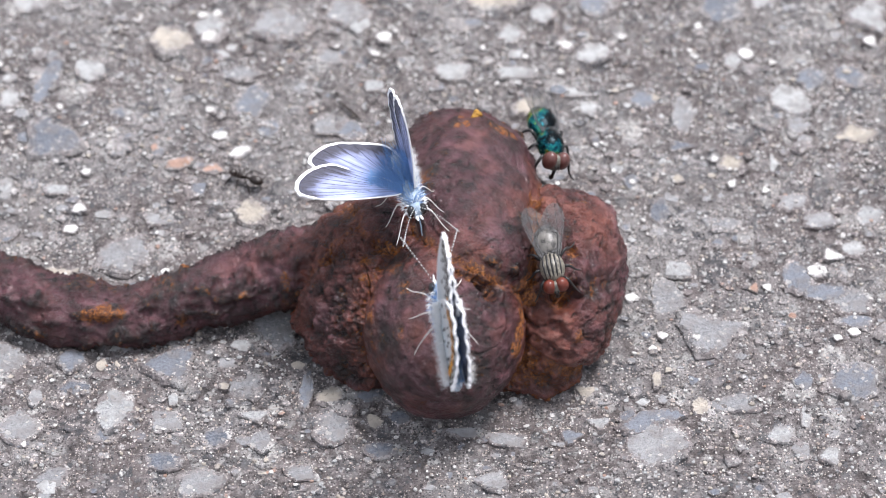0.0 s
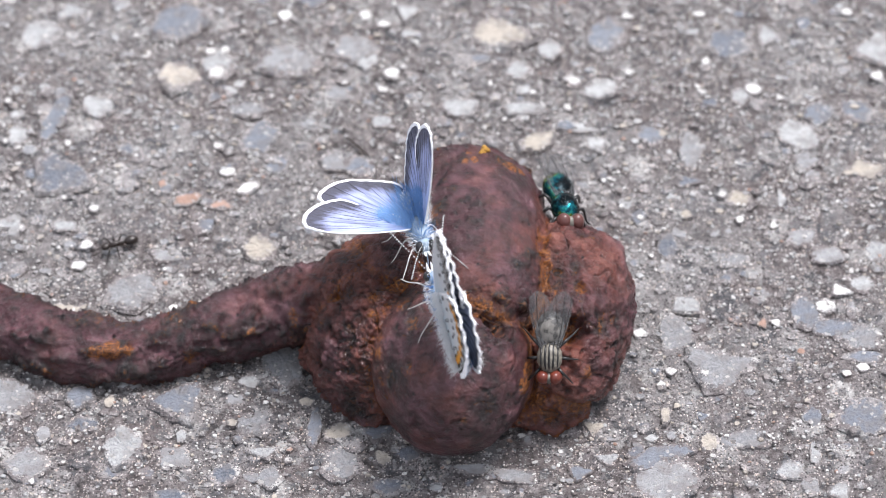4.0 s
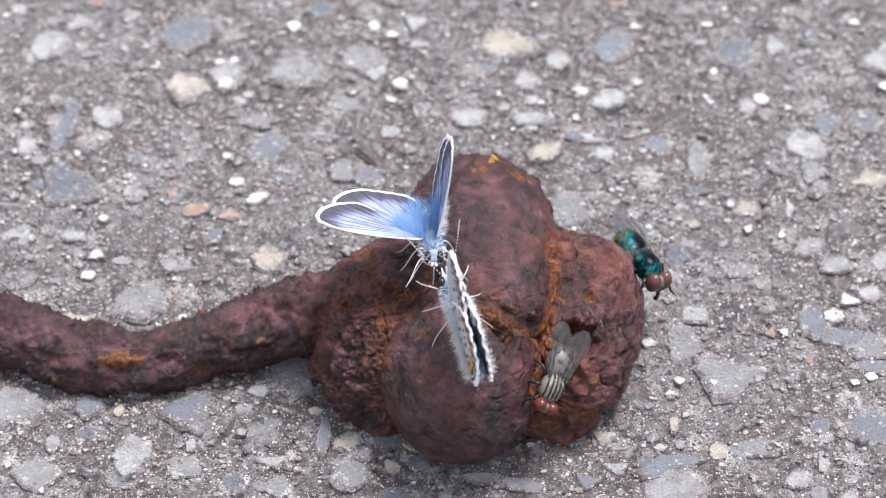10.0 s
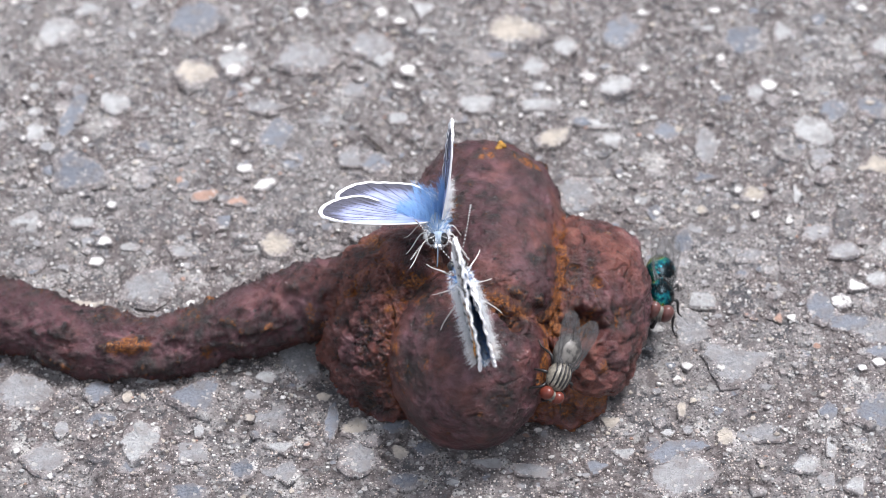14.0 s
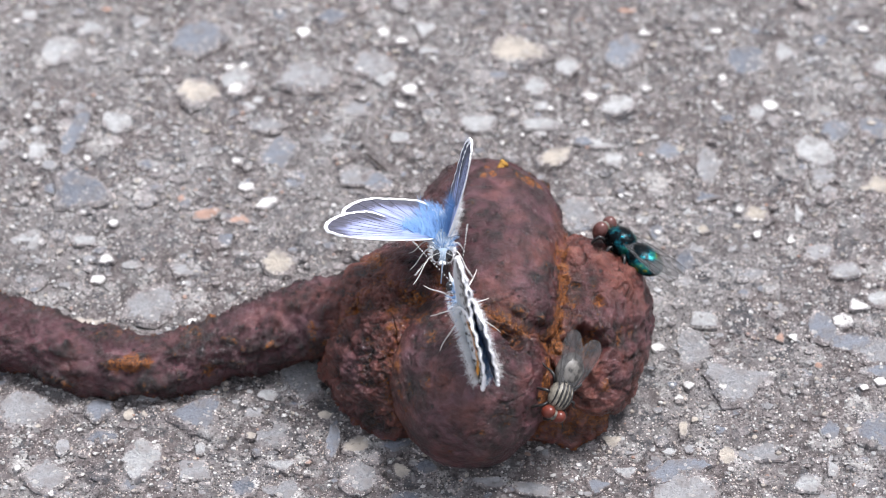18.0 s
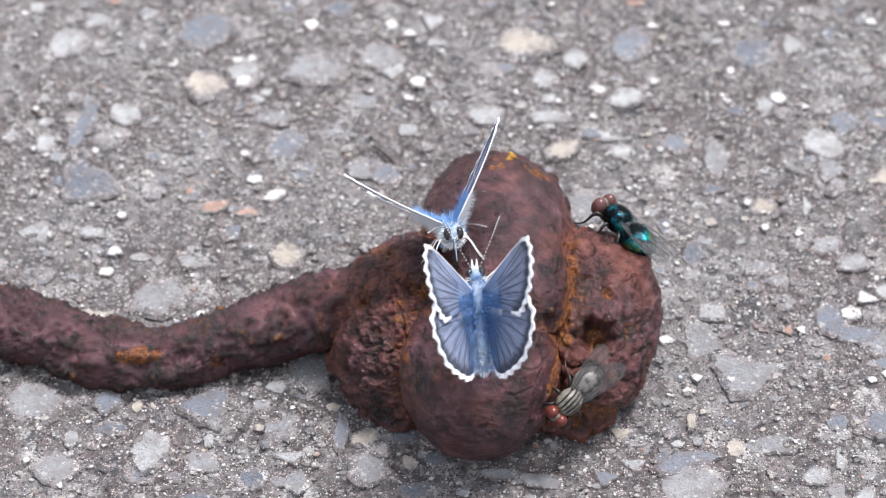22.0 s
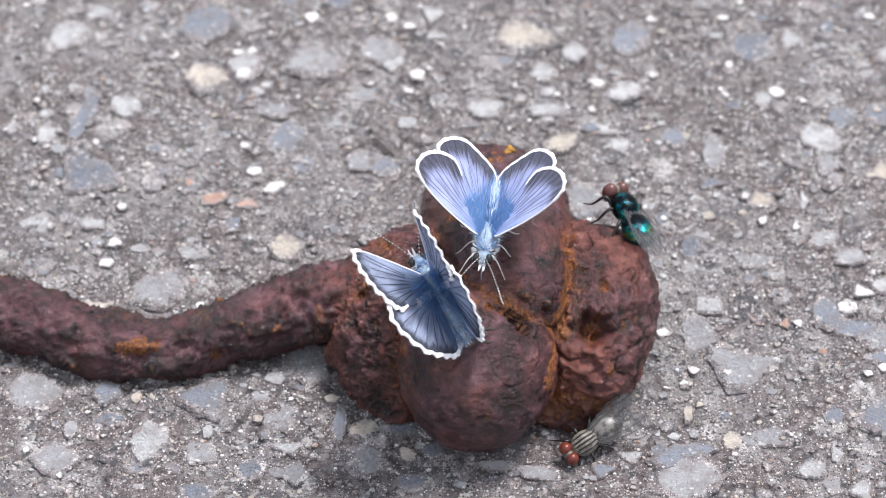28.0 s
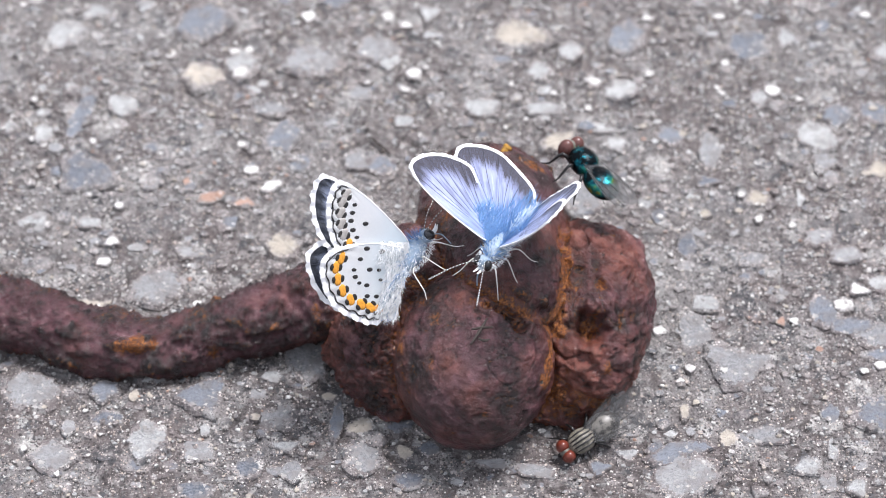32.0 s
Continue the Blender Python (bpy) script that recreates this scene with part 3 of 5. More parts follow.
LOBE_RUST = [((13.2, -20.8, 10.8), 1.6, 0.85), ((14.4, -16.4, 12.1), 0.7, 0.8), ((9.9, -25.6, 5.4), 1.2, 0.8), ((10.7, -24.3, 7.9), 0.9, 0.7), ((15.2, -24, 8), 1.2, 0.6), ((-6.1, -24.9, 9.9), 0.8, 0.8), ((-5.8, -25.9, 9), 0.8, 0.8), ((-5.3, -27.1, 8.2), 0.7, 0.6), ((-12.9, -15.6, 9.9), 1.3, 0.8), ((-12.5, -17.8, 9.1), 1.1, 0.8), ((-14.4, -16.1, 7.4), 0.9, 0.6), ((-12.4, -21.1, 8.7), 0.7, 0.6), ((-10.7, -25.1, 5.5), 1, 0.6), ((2.8, -30.5, 9.1), 0.5, 0.5), ((-2.8, -26.4, 12), 1, 0.4)]
SEAM_RUST = [((-6.2, -17.2, 12.2), 0.9, 0.75), ((-6.2, -19.3, 11.8), 1.0, 0.8), ((-6.1, -21.6, 11.2), 1.0, 0.8), ((-6.1, -23.3, 10.5), 1.0, 0.85), ((-3.6, -13.2, 13.4), 1.1, 0.7), ((-0.2, -8.6, 13.6), 1.2, 0.65)]
ROD_RUST = [((-32.9, -18.4, 4.5), 1.2, 0.95), ((-34.3, -18.6, 4.3), 0.9, 0.75), ((-31.2, -18.3, 4.4), 0.8, 0.75), ((-39.5, -19.3, 1.9), 0.8, 0.6), ((-25, -17.7, 2.5), 1.2, 0.75)]
RUST_SPOTS = GROOVE_RUST + CREASE_RUST + LOBE_RUST + SEAM_RUST + ROD_RUST
WARM_SPOTS = [((-9.5, -23.4, 9.8), 4, 0.85), ((-11.3, -19.5, 10.3), 3, 0.8), ((-2.8, -17, 12.6), 4, 0.7), ((16, -11.8, 11.9), 5, 0.75), ((14, -23.3, 9.8), 3, 0.9), ((-0.5, -27, 12.8), 1.6, 0.35), ((1.1, -29.4, 11.3), 1.4, 0.3), ((-20.4, -13.7, 5.7), 2.5, 0.35)]
DENTS = [((13.2, -20.8, 10.8), 2.1, 2.3), ((13.8, -21.6, 10.5), 0.8, 0.7), ((12.4, -23.7, 9.3), 1.2, 0.8), ((6.4, -22.4, 13.8), 1.3, 1.7), ((5.3, -22, 14.5), 0.9, 1.0), ((4.2, -21.6, 14.9), 0.7, 0.5), ((2.8, -21.3, 15.2), 0.7, 0.45), ((-6.7, -24.9, 9), 0.8, 0.7), ((-7.6, -24.3, 9.1), 0.6, 0.5), ((10.8, -25.4, 6), 0.9, 0.6), ((10, -11.1, 12.3), 0.6, 0.6), ((14.4, -16.4, 12.1), 0.6, 0.35), ((10.7, -24.3, 7.9), 0.9, 0.6), ((-6.1, -24.9, 9.9), 0.7, 0.4)]


def off_blob(p, blob):
    c, r = np.array(blob[0]), np.array(blob[1])
    return (np.linalg.norm((p - c) / r, axis=1) - 1) * r.min()


def off_line(p, pts, radii):
    pts, best = np.array(pts), None
    for i in range(len(pts) - 1):
        a, b = pts[i], pts[i + 1]
        t = np.clip(((p - a) @ (b - a)) / ((b - a) @ (b - a)), 0, 1)
        d = np.linalg.norm(p - a - t[:, None] * (b - a), axis=1) - (radii[i] * (1 - t) + radii[i + 1] * t)
        best = d if best is None else np.minimum(best, d)
    return best


IRON_SHAPES = {
    "knob": lambda p: off_blob(p, BULB),
    "left_lobe": lambda p: off_blob(p, LEFT),
    "right_lobe": lambda p: off_blob(p, RIGHT),
    "strap": lambda p: off_line(p, STRAP, STRAP_R),
    "core": lambda p: off_blob(p, CORE),
    "foot": lambda p: off_blob(p, FOOT),
    "rod": lambda p: off_line(p, ROD, ROD_R),
}
# how far two forms flow into one another, in mm; the rest keep a crease
WELDS = {("left_lobe", "core"): 6.0, ("core", "strap"): 1.8, ("left_lobe", "strap"): 1.8, ("rod", "core"): 5.0, ("rod", "left_lobe"): 4.0, ("knob", "left_lobe"): 2.2, ("knob", "core"): 2.2, ("knob", "strap"): 2.6, ("right_lobe", "strap"): 2.0, ("right_lobe", "foot"): 4.0, ("knob", "foot"): 2.0, ("knob", "right_lobe"): 1.8, ("right_lobe", "core"): 2.5}


def flow(name, v):
    """Swelling of a form's skin where it runs into its neighbours."""
    out = np.zeros(len(v))
    for key, g in IRON_SHAPES.items():
        k = WELDS.get((name, key), WELDS.get((key, name), 0.0))
        if key != name and k:
            h = np.maximum(k - np.abs(g(v)), 0) / k
            out = np.maximum(out, h * h * k / 4)
    return out


def plates(q, scale, steps, seed):
    """Flaking in flat layers with short steep edges."""
    n = noise.fractal(q * scale + Vector((seed, seed * 0.7, -seed)), 0.9, 2.1, 4) * steps
    base = math.floor(n)
    t = n - base
    return (base + min(1.0, max(0.0, (t - 0.72) / 0.28))) / steps


def forge(name, v, f, rough=1.0):
    """Give a smooth form its hammered, pitted and flaking skin; rust gathers where it meets the other forms."""
    v = np.array(v, float)
    tri = np.array([(q[0], q[1], q[2]) for q in f])

    def normals(w):
        n = np.zeros_like(w)
        fn = np.cross(w[tri[:, 1]] - w[tri[:, 0]], w[tri[:, 2]] - w[tri[:, 0]])
        for k in range(3):
            np.add.at(n, tri[:, k], fn)
        return n / (np.linalg.norm(n, axis=1)[:, None] + 1e-12)

    near = np.min([g(v) for key, g in IRON_SHAPES.items() if key != name], axis=0)
    v = v + normals(v) * flow(name, v)[:, None]
    h, flake, crack, proud = np.empty(len(v)), np.empty(len(v)), np.empty(len(v)), np.empty(len(v))
    for i, p in enumerate(v):
        q = Vector(p)
        layered = Vector((p[0], p[1] * 1.7, p[2] * 1.7)) if name in ("rod", "left_lobe", "core") else q
        flake[i] = plates(layered, 0.22, 5, 5.3)
        crack[i] = abs(noise.noise(layered * 0.30 + Vector((9, 2, 4))))
        pit = noise.noise(q * 0.95 + Vector((3, 8, 1)))
        proud[i] = 0.20 * noise.noise(q * 0.95) + 0.15 * noise.noise(layered * 2.1) + 0.22 * plates(layered, 0.8, 3, 2.1) - 0.9 * max(0.0, pit - 0.34)
        h[i] = 0.42 * noise.noise(q * 0.15) + 0.30 * noise.noise(q * 0.42) + 0.65 * flake[i] + proud[i]
    crease = 1 - smooth01(crack, 0.0, 0.035)
    h = (h - 0.34 * crease) * rough
    proud = (proud - 0.3 * crease + 0.35 * flake) * (0.6 + 0.4 * rough)
    meet = 1 - smooth01(np.abs(near), 0.0, 1.0)
    h -= 0.50 * meet
    rust = 0.42 * (1 - smooth01(np.abs(near), 0.1, 1.1)) + 0.16 * smooth01(-flake, 0.15, 0.5) + 0.15 * crease + 0.26 * smooth01(-proud, 0.12, 0.5)
    warm = 0.45 * (1 - smooth01(np.abs(near), 0.2, 3.0)) + (0.42 if name in ("right_lobe", "left_lobe", "foot") else 0.15)
    for c, r, s in RUST_SPOTS:
        d = np.linalg.norm(v - np.array(c), axis=1)
        rust = np.maximum(rust, s * (1 - smooth01(d, r * 0.3, r * 1.6)))
    for c, r, s in WARM_SPOTS:
        d = np.linalg.norm(v - np.array(c), axis=1)
        warm = np.maximum(warm, s * (1 - smooth01(d, r * 0.2, r * 1.3)))
    for c, r, deep in DENTS:
        d = np.linalg.norm(v - np.array(c), axis=1)
        if d.min() > 1.0:
            continue
        d = d * (1 + 0.35 * np.array([noise.noise(Vector(p) * 0.9) if e < r * 3 else 0.0 for p, e in zip(v, d)]))
        h -= deep * (1 - smooth01(d, r * 0.60, r * 1.05)) - 0.10 * (1 - smooth01(abs(d - r * 1.2), 0, 0.5))
    rust = np.maximum(rust, 0.34 * (1 - smooth01(v[:, 2], 0.2, 1.6)))
    rust += 0.2 if name == "foot" else 0.0
    return mesh_from(name, v + normals(v) * h[:, None], f, IRON, attrs={"rust": rust, "warm": warm, "proud": proud})


def capsule(points, radii, cols, rows):
    """A thick bar along a smooth line with round ends."""
    p, r = np.array(points, float), np.array(radii, float)
    t0 = p[0] - p[1]
    t1 = p[-1] - p[-2]
    t0, t1 = t0 / np.linalg.norm(t0), t1 / np.linalg.norm(t1)
    head = [p[0] + t0 * r[0] * math.sin(a) for a in (1.5, 1.3, 1.05, 0.75, 0.4)]
    tail = [p[-1] + t1 * r[-1] * math.sin(a) for a in (0.4, 0.75, 1.05, 1.3, 1.5)]
    hr = [r[0] * math.cos(a) for a in (1.5, 1.3, 1.05, 0.75, 0.4)]
    tr = [r[-1] * math.cos(a) for a in (0.4, 0.75, 1.05, 1.3, 1.5)]
    return tube(np.vstack([head, p, tail]), hr + list(r) + tr, cols, rows)


iron = thing("iron_ring_bolt", "rusty purple-brown iron knot with orange grooves, sunk in asphalt", "iron fitting")
part("knob", forge("knob", *ball(*BULB, 180, 240), 0.42), iron, "smooth dark rounded end")
part("left_lobe", forge("left_lobe", *ball(*LEFT, 170, 230), 1.25), iron, "flaking purple-brown shoulder")
part("right_lobe", forge("right_lobe", *ball(*RIGHT, 170, 230), 0.95), iron, "pitted shoulder with a rusty crater")
part("core", forge("core", *ball(*CORE, 150, 200), 1.0), iron, "rough iron between the shoulders")
part("foot", forge("foot", *ball(*FOOT, 100, 130), 1.2), iron, "orange rusty foot between the lobes")
part("strap", forge("strap", *capsule(STRAP, STRAP_R, 190, 16)[:2], 0.6), iron, "thick strap lying over the shoulders")
part("rod", forge("rod", *capsule(ROD, ROD_R, 90, 26)[:2], 1.2), iron, "bent rod lying on the asphalt")


# ---- butterflies ----
FORE = [(0.7, 1.9), (2.9, 3.7), (5.2, 5.3), (7.4, 6.6), (9.0, 7.2), (9.9, 7.1), (10.3, 6.3), (10.4, 5.1), (10.2, 3.9), (9.8, 2.7), (9.1, 1.5), (8.4, 0.7), (7.6, 0.3), (5.0, 0.3), (2.4, 0.4), (0.9, 0.5)]
HIND = [(0.7, 0.9), (2.8, 1.5), (5.4, 1.6), (7.8, 1.1), (9.5, 0.3), (10.1, -0.8), (9.7, -2.2), (8.9, -3.6), (7.7, -4.8), (6.2, -5.5), (4.8, -6.0), (3.6, -6.3), (2.5, -6.1), (1.7, -5.0), (1.1, -3.2), (0.7, -1.4)]
FORE_SPOTS = [(7.7, 5.3, 0.30), (7.8, 4.5, 0.34), (7.8, 3.7, 0.36), (7.4, 2.8, 0.36), (6.8, 2.1, 0.30), (6.1, 3.5, 0.36)]
HIND_SPOTS = [(5.6, 1.1, 0.38), (6.1, -0.0, 0.33), (6.6, -1.1, 0.30), (6.3, -1.8, 0.34), (5.7, -2.4, 0.28), (4.8, -2.6, 0.34), (4.5, -3.7, 0.34), (3.8, 0.9, 0.40), (4.8, -1.0, 0.36), (3.7, -1.0, 0.28), (3.3, -2.0, 0.26), (3.4, -3.7, 0.34)]


def curve_round(pts, per=6):
    p, out = np.array(pts, float), []
    n = len(p)
    for i in range(n):
        a, b, c, d = p[i - 1], p[i], p[(i + 1) % n], p[(i + 2) % n]
        for s in np.arange(per) / per:
            out.append(0.5 * (2 * b + (c - a) * s + (2 * a - 5 * b + 4 * c - d) * s * s + (3 * b - a - 3 * c + d) * s**3))
    return np.array(out)


def camber(x, y):
    """A wing is slightly hollow above, and bows towards its two tips."""
    r = min(1, x / 10.5)
    return -0.16 * math.sin(r * math.pi) + 0.18 * r * r * ((y / 6.2) ** 2 - 0.55)


def wing(kind, side, root, top, spots):
    """One wing about its hinge, its outer margin first dark, then fringed; x outwards, y forwards. Returns the wing."""
    pts, (i0, i1) = (FORE, (4, 12)) if kind == "forewing" else (HIND, (3, 12))
    per = 6
    o = curve_round(pts, per)
    n = len(o)
    inner = np.array((1.0, 1.0)) if kind == "forewing" else np.array((1.3, -0.6))
    on_margin = np.array([smooth01(np.array(float(i)), i0 * per - 5, i0 * per + 5) * (1 - smooth01(np.array(float(i)), i1 * per - 3, i1 * per + 5)) for i in range(n)])
    rings = (0.0, 0.12, 0.25, 0.4, 0.55, 0.68, 0.78, 0.86, 0.91, 0.95, 0.98, 1.0)
    s_x = 1 if side == "right" else -1
    v, f, fm, border, rooted, turned, reach = [], [], [], [], [], [], []
    margin = o[(on_margin > 0.5)]
    wave = (0.07 if spots else 0.03) * np.sin(np.arange(n) * 1.05) * on_margin

    def put(x, y, dz):
        return (s_x * (x - 0.7), y - 1.0, camber(x, y) + dz + (0.13 if kind == "forewing" else -0.13))

    for layer, dz in ((0, 0.035), (1, -0.035)):
        start = len(v)
        for s in rings:
            for i in range(n):
                x, y = inner + (o[i] - inner) * s
                v.append(put(x, y, dz + wave[i] * max(0.0, s - 0.75) * 4))
                d = np.min(np.hypot(margin[:, 0] - x, margin[:, 1] - y))
                rim = np.min(np.hypot(o[:, 0] - x, o[:, 1] - y))
                border.append(max(1 - d / (3.2 if not spots else 2.0), 0.5 - rim * 1.8, 0))
                turned.append(math.atan2(y - 0.5, x + 0.5) * 16)
                reach.append(math.hypot(x, y) * 0.22)
                rooted.append(max(0, 1 - math.hypot(x - 0.7, (y - 0.5) * 0.8) / 6.0))
        for k in range(len(rings) - 1):
            for i in range(n):
                a, b = start + k * n + i, start + k * n + (i + 1) % n
                q = (a, a + n, b + n, b)
                f.append(q if (layer == 0) == (s_x > 0) else q[::-1])
                fm.append(layer)
    me = mesh_from(kind, v, f, [top, UNDER], attrs={"border": border, "root": rooted, "turn": turned, "reach": reach}, face_mats=fm)
    w = part(kind, me, root)
    # white fringe with a scalloped outer line
    fv, ff = [], []
    idx = [i for i in range(n) if on_margin[i] > 0.08]
    mid = o.mean(0)
    for layer, dz in ((0, 0.08), (1, -0.08)):
        start = len(fv)
        for k, i in enumerate(idx):
            t = o[(i + 1) % n] - o[i - 1]
            nn = np.array((t[1], -t[0])) / (np.linalg.norm(t) + 1e-9)
            nn = nn if nn @ (o[i] - mid) > 0 else -nn
            wide = ((0.34 if spots else 0.22) + (0.08 if spots else 0.04) * math.sin(k * 1.05) + 0.05 * math.sin(k * 2.9)) * (0.35 + 0.65 * on_margin[i])
            for q, drop in ((o[i] - nn * 0.12, 1.0), (o[i] + nn * wide, 1.5)):
                fv.append(put(q[0], q[1], dz + drop * wave[i]))
        for k in range(len(idx) - 1):
            a = start + 2 * k
            ff.append((a, a + 1, a + 3, a + 2))
    half = 2 * len(idx)
    ff += [(2 * k + 1, 2 * k + 3, half + 2 * k + 3, half + 2 * k + 1) for k in range(len(idx) - 1)]
    part("fringe", mesh_from("fringe", fv, ff, FRINGE, smooth=False), w, "white fringe")
    # pale edging along the front edge
    edge = [i for i in range(n) if i <= i0 * per + 2]
    line = [put(*o[i], 0.0) for i in edge]
    part("front_edge", mesh_from("front_edge", *tube(line, 0.08, 6, 1)[:2], FRINGE), w, "pale front edge")
    # veins: fine dark ridges from the root to the margin
    for q in margin[:: max(1, len(margin) // (8 if kind == "forewing" else 7))]:
        ctrl = inner + (q - inner) * 0.5 + np.array((0.25, 0.25))
        pl = []
        for s in np.linspace(0.28, 0.99, 9):
            x, y = (1 - s) ** 2 * inner + 2 * s * (1 - s) * ctrl + s * s * q
            pl.append(put(x, y, 0.035))
        part("vein", mesh_from("vein", *tube(pl, np.linspace(0.035, 0.060, 9) * (1.0 if spots else 0.6), 4, 1)[:2], VEIN), w)
    if spots:
        marks = FORE_SPOTS if kind == "forewing" else HIND_SPOTS
        for x, y, r in marks:
            v1, f1 = ball((0, 0, 0), (r * 0.95, r * 0.62, 0.05), 4, 10)
            part("spot", mesh_from("spot", v1, f1, BLACK), w, m=pose(*[c * MM for c in put(x, y, -0.04)]))
        # the row of orange crescents, black dots and a black line inside the margin
        row = [i for i in range(n) if on_margin[i] > 0.9][3::6]
        for k, i in enumerate(row):
            for depth, mat, rr, nm in ((1.90, BLACK, (0.40, 0.26), "crescent"), (1.42, ORANGE if kind == "hindwing" or k > 4 else ASHEN, (0.70, 0.46), "lunule"), (0.98, BLACK, (0.36, 0.24), "dot")):
                d = (o[i] - inner) / np.linalg.norm(o[i] - inner)
                x, y = o[i] - d * depth
                v1, f1 = ball((0, 0, 0), (rr[0], rr[1], 0.045), 4, 10)
                ang = math.degrees(math.atan2(d[1], d[0])) + 90
                ang = ang if s_x > 0 else -ang
                lift = {"crescent": -0.036, "lunule": -0.052, "dot": -0.066}[nm]
                part(nm, mesh_from(nm, v1, f1, mat), w, m=pose(*[c * MM for c in put(x, y, lift)], 0, 0, ang))
        line = []
        for i in range(n):
            if on_margin[i] > 0.6:
                d = (o[i] - inner) / np.linalg.norm(o[i] - inner)
                x, y = o[i] - d * (0.34 + 0.12 * math.sin(i * 1.05))
                line.append(put(x, y, -0.05 + 0.8 * wave[i]))
        part("margin_line", mesh_from("margin_line", *tube(line, 0.085, 5, 1)[:2], BLACK), w, "thin black line along the margin")
    # long pale hair at the wing's root, above and below
    rng = random.Random(len(kind) * 7 + s_x)
    for nm, mat, dz in (("root_hair", BLUE_HAIR, 0.05), ("under_hair", PALE_HAIR, -0.05)):
        hv, hf = [], []
        for _ in range(420 if dz > 0 else 1300):
            a = rng.random()
            x = 0.6 + 3.4 * rng.random() ** 1.5
            y = (0.7 + rng.uniform(-0.9, 1.2)) if kind == "forewing" else -0.2 - 5.6 * a
            x = x if kind == "forewing" else 0.5 + 2.4 * rng.random() ** 1.3
            b = Vector(put(x, y, dz))
            d = Vector((s_x * rng.uniform(0.1, 0.9), rng.uniform(-0.9, 0.1), rng.uniform(0.05, 0.45) if dz > 0 else -rng.uniform(0.2, 1.0))).normalized() * (rng.uniform(0.7, 1.6) if dz > 0 else rng.uniform(0.5, 1.5))
            sd = d.cross(Vector((0, 0, 1))).normalized() * 0.035
            k = len(hv)
            hv += [tuple(b + sd), tuple(b - sd), tuple(b + d)]
            hf.append((k, k + 1, k + 2))
        part(nm, mesh_from(nm, hv, hf, mat, smooth=False), w)
    return w


def butterfly(label, top, spots, seed):
    rng = random.Random(seed)
    root = thing("butterfly", label, "butterfly", "butterflies on the rusty iron")
    part("thorax", mesh_from("thorax", *ball((0, 1.0, 0.1), (1.1, 2.1, 1.15)), BODY_DARK), root)
    v, f = tube([(0, -0.6, 0), (0, -2.0, 0.1), (0, -4.0, 0), (0, -5.6, -0.3), (0, -6.4, -0.5)], [0.85, 0.9, 0.85, 0.6, 0.2], 14, 4)[:2]
    part("abdomen", mesh_from("abdomen", v, f, BODY_DARK), root)
    head = part("head", mesh_from("head", *ball((0, 3.4, 0.0), (0.8, 0.7, 0.75)), BODY_DARK), root)
    for s in (-1, 1):
        part("eye", mesh_from("eye", *ball((s * 0.58, 3.65, 0.1), (0.42, 0.52, 0.62)), EYE_BLACK), head, "glossy black eye")
        part("palp", mesh_from("palp", *tube([(s * 0.15, 3.9, -0.4), (s * 0.22, 4.5, -0.35), (s * 0.22, 5.0, -0.1)], [0.16, 0.13, 0.04], 6, 3)[:2], PALE_HAIR), head)
        line = [(s * 0.3, 3.8, 0.5), (s * 1.1, 5.4, 0.9), (s * 1.9, 7.0, 0.9), (s * 2.5, 8.3, 0.7), (s * 2.8, 8.9, 0.6)]
        v, f, uv = tube(line, [0.045, 0.045, 0.045, 0.09, 0.07], 6, 5)
        part("antenna", mesh_from("antenna", v, f, BANDED, uvs=uv), head, "black and white ringed antenna")
    v, f = fuzz([((0, 3.5, 0.0), (0.6, 0.6, 0.6))], 0.25, 0.03, 160, rng, (0, 0.8, 0.1))
    part("face_hair", mesh_from("face_hair", v, f, PALE_HAIR, smooth=False), head, "white hair on the face")
    part("proboscis", mesh_from("proboscis", *tube([(0, 4.0, -0.4), (0, 4.5, -1.2), (0, 4.4, -2.6)], 0.07, 6, 4)[:2], BODY_DARK), head)
    for y, dy, reach in ((2.6, 1.5, 2.2), (1.4, 0.2, 2.5), (0.4, -1.6, 2.6)):
        for s in (-1, 1):
            line = [(s * 0.6, y, -0.7), (s * (reach * 0.62), y + dy * 0.5, -0.5), (s * reach, y + dy, -2.1), (s * (reach + 0.5), y + dy * 1.4, -2.7)]
            part("leg", mesh_from("leg", *tube(line, [0.085, 0.075, 0.05, 0.035], 6, 3)[:2], LEG_WHITE), root, "thin white leg")
    v, f = fuzz([((0, 1.0, 0.5), (0.75, 2.0, 1.0)), ((0, -1.2, 0.3), (0.6, 1.6, 0.8))], 1.2, 0.04, 420, rng, (0, -0.7, 0.9))
    part("back_hair", mesh_from("back_hair", v, f, BLUE_HAIR, smooth=False), root, "blue hair on the back")
    v, f = fuzz([((0, 1.5, -0.2), (1.15, 2.2, 1.1)), ((0, -3, -0.1), (0.95, 3.2, 0.85))], 0.42, 0.035, 1300, rng, (0, -0.7, -0.1))
    part("belly_hair", mesh_from("belly_hair", v, f, PALE_HAIR, smooth=False), root, "white hair on the flanks")
    wings = {}
    for side in ("left", "right"):
        for kind in ("forewing", "hindwing"):
            wings[side, kind] = wing(kind, side, root, top, spots)
    return root, wings


BLUE = butterfly("pale violet-blue butterfly with white-fringed wings on rusty iron", TOP_BRIGHT, False, 3)
DUSKY = butterfly("slate-blue butterfly with orange-spotted white undersides on rusty iron", TOP_DULL, True, 4)


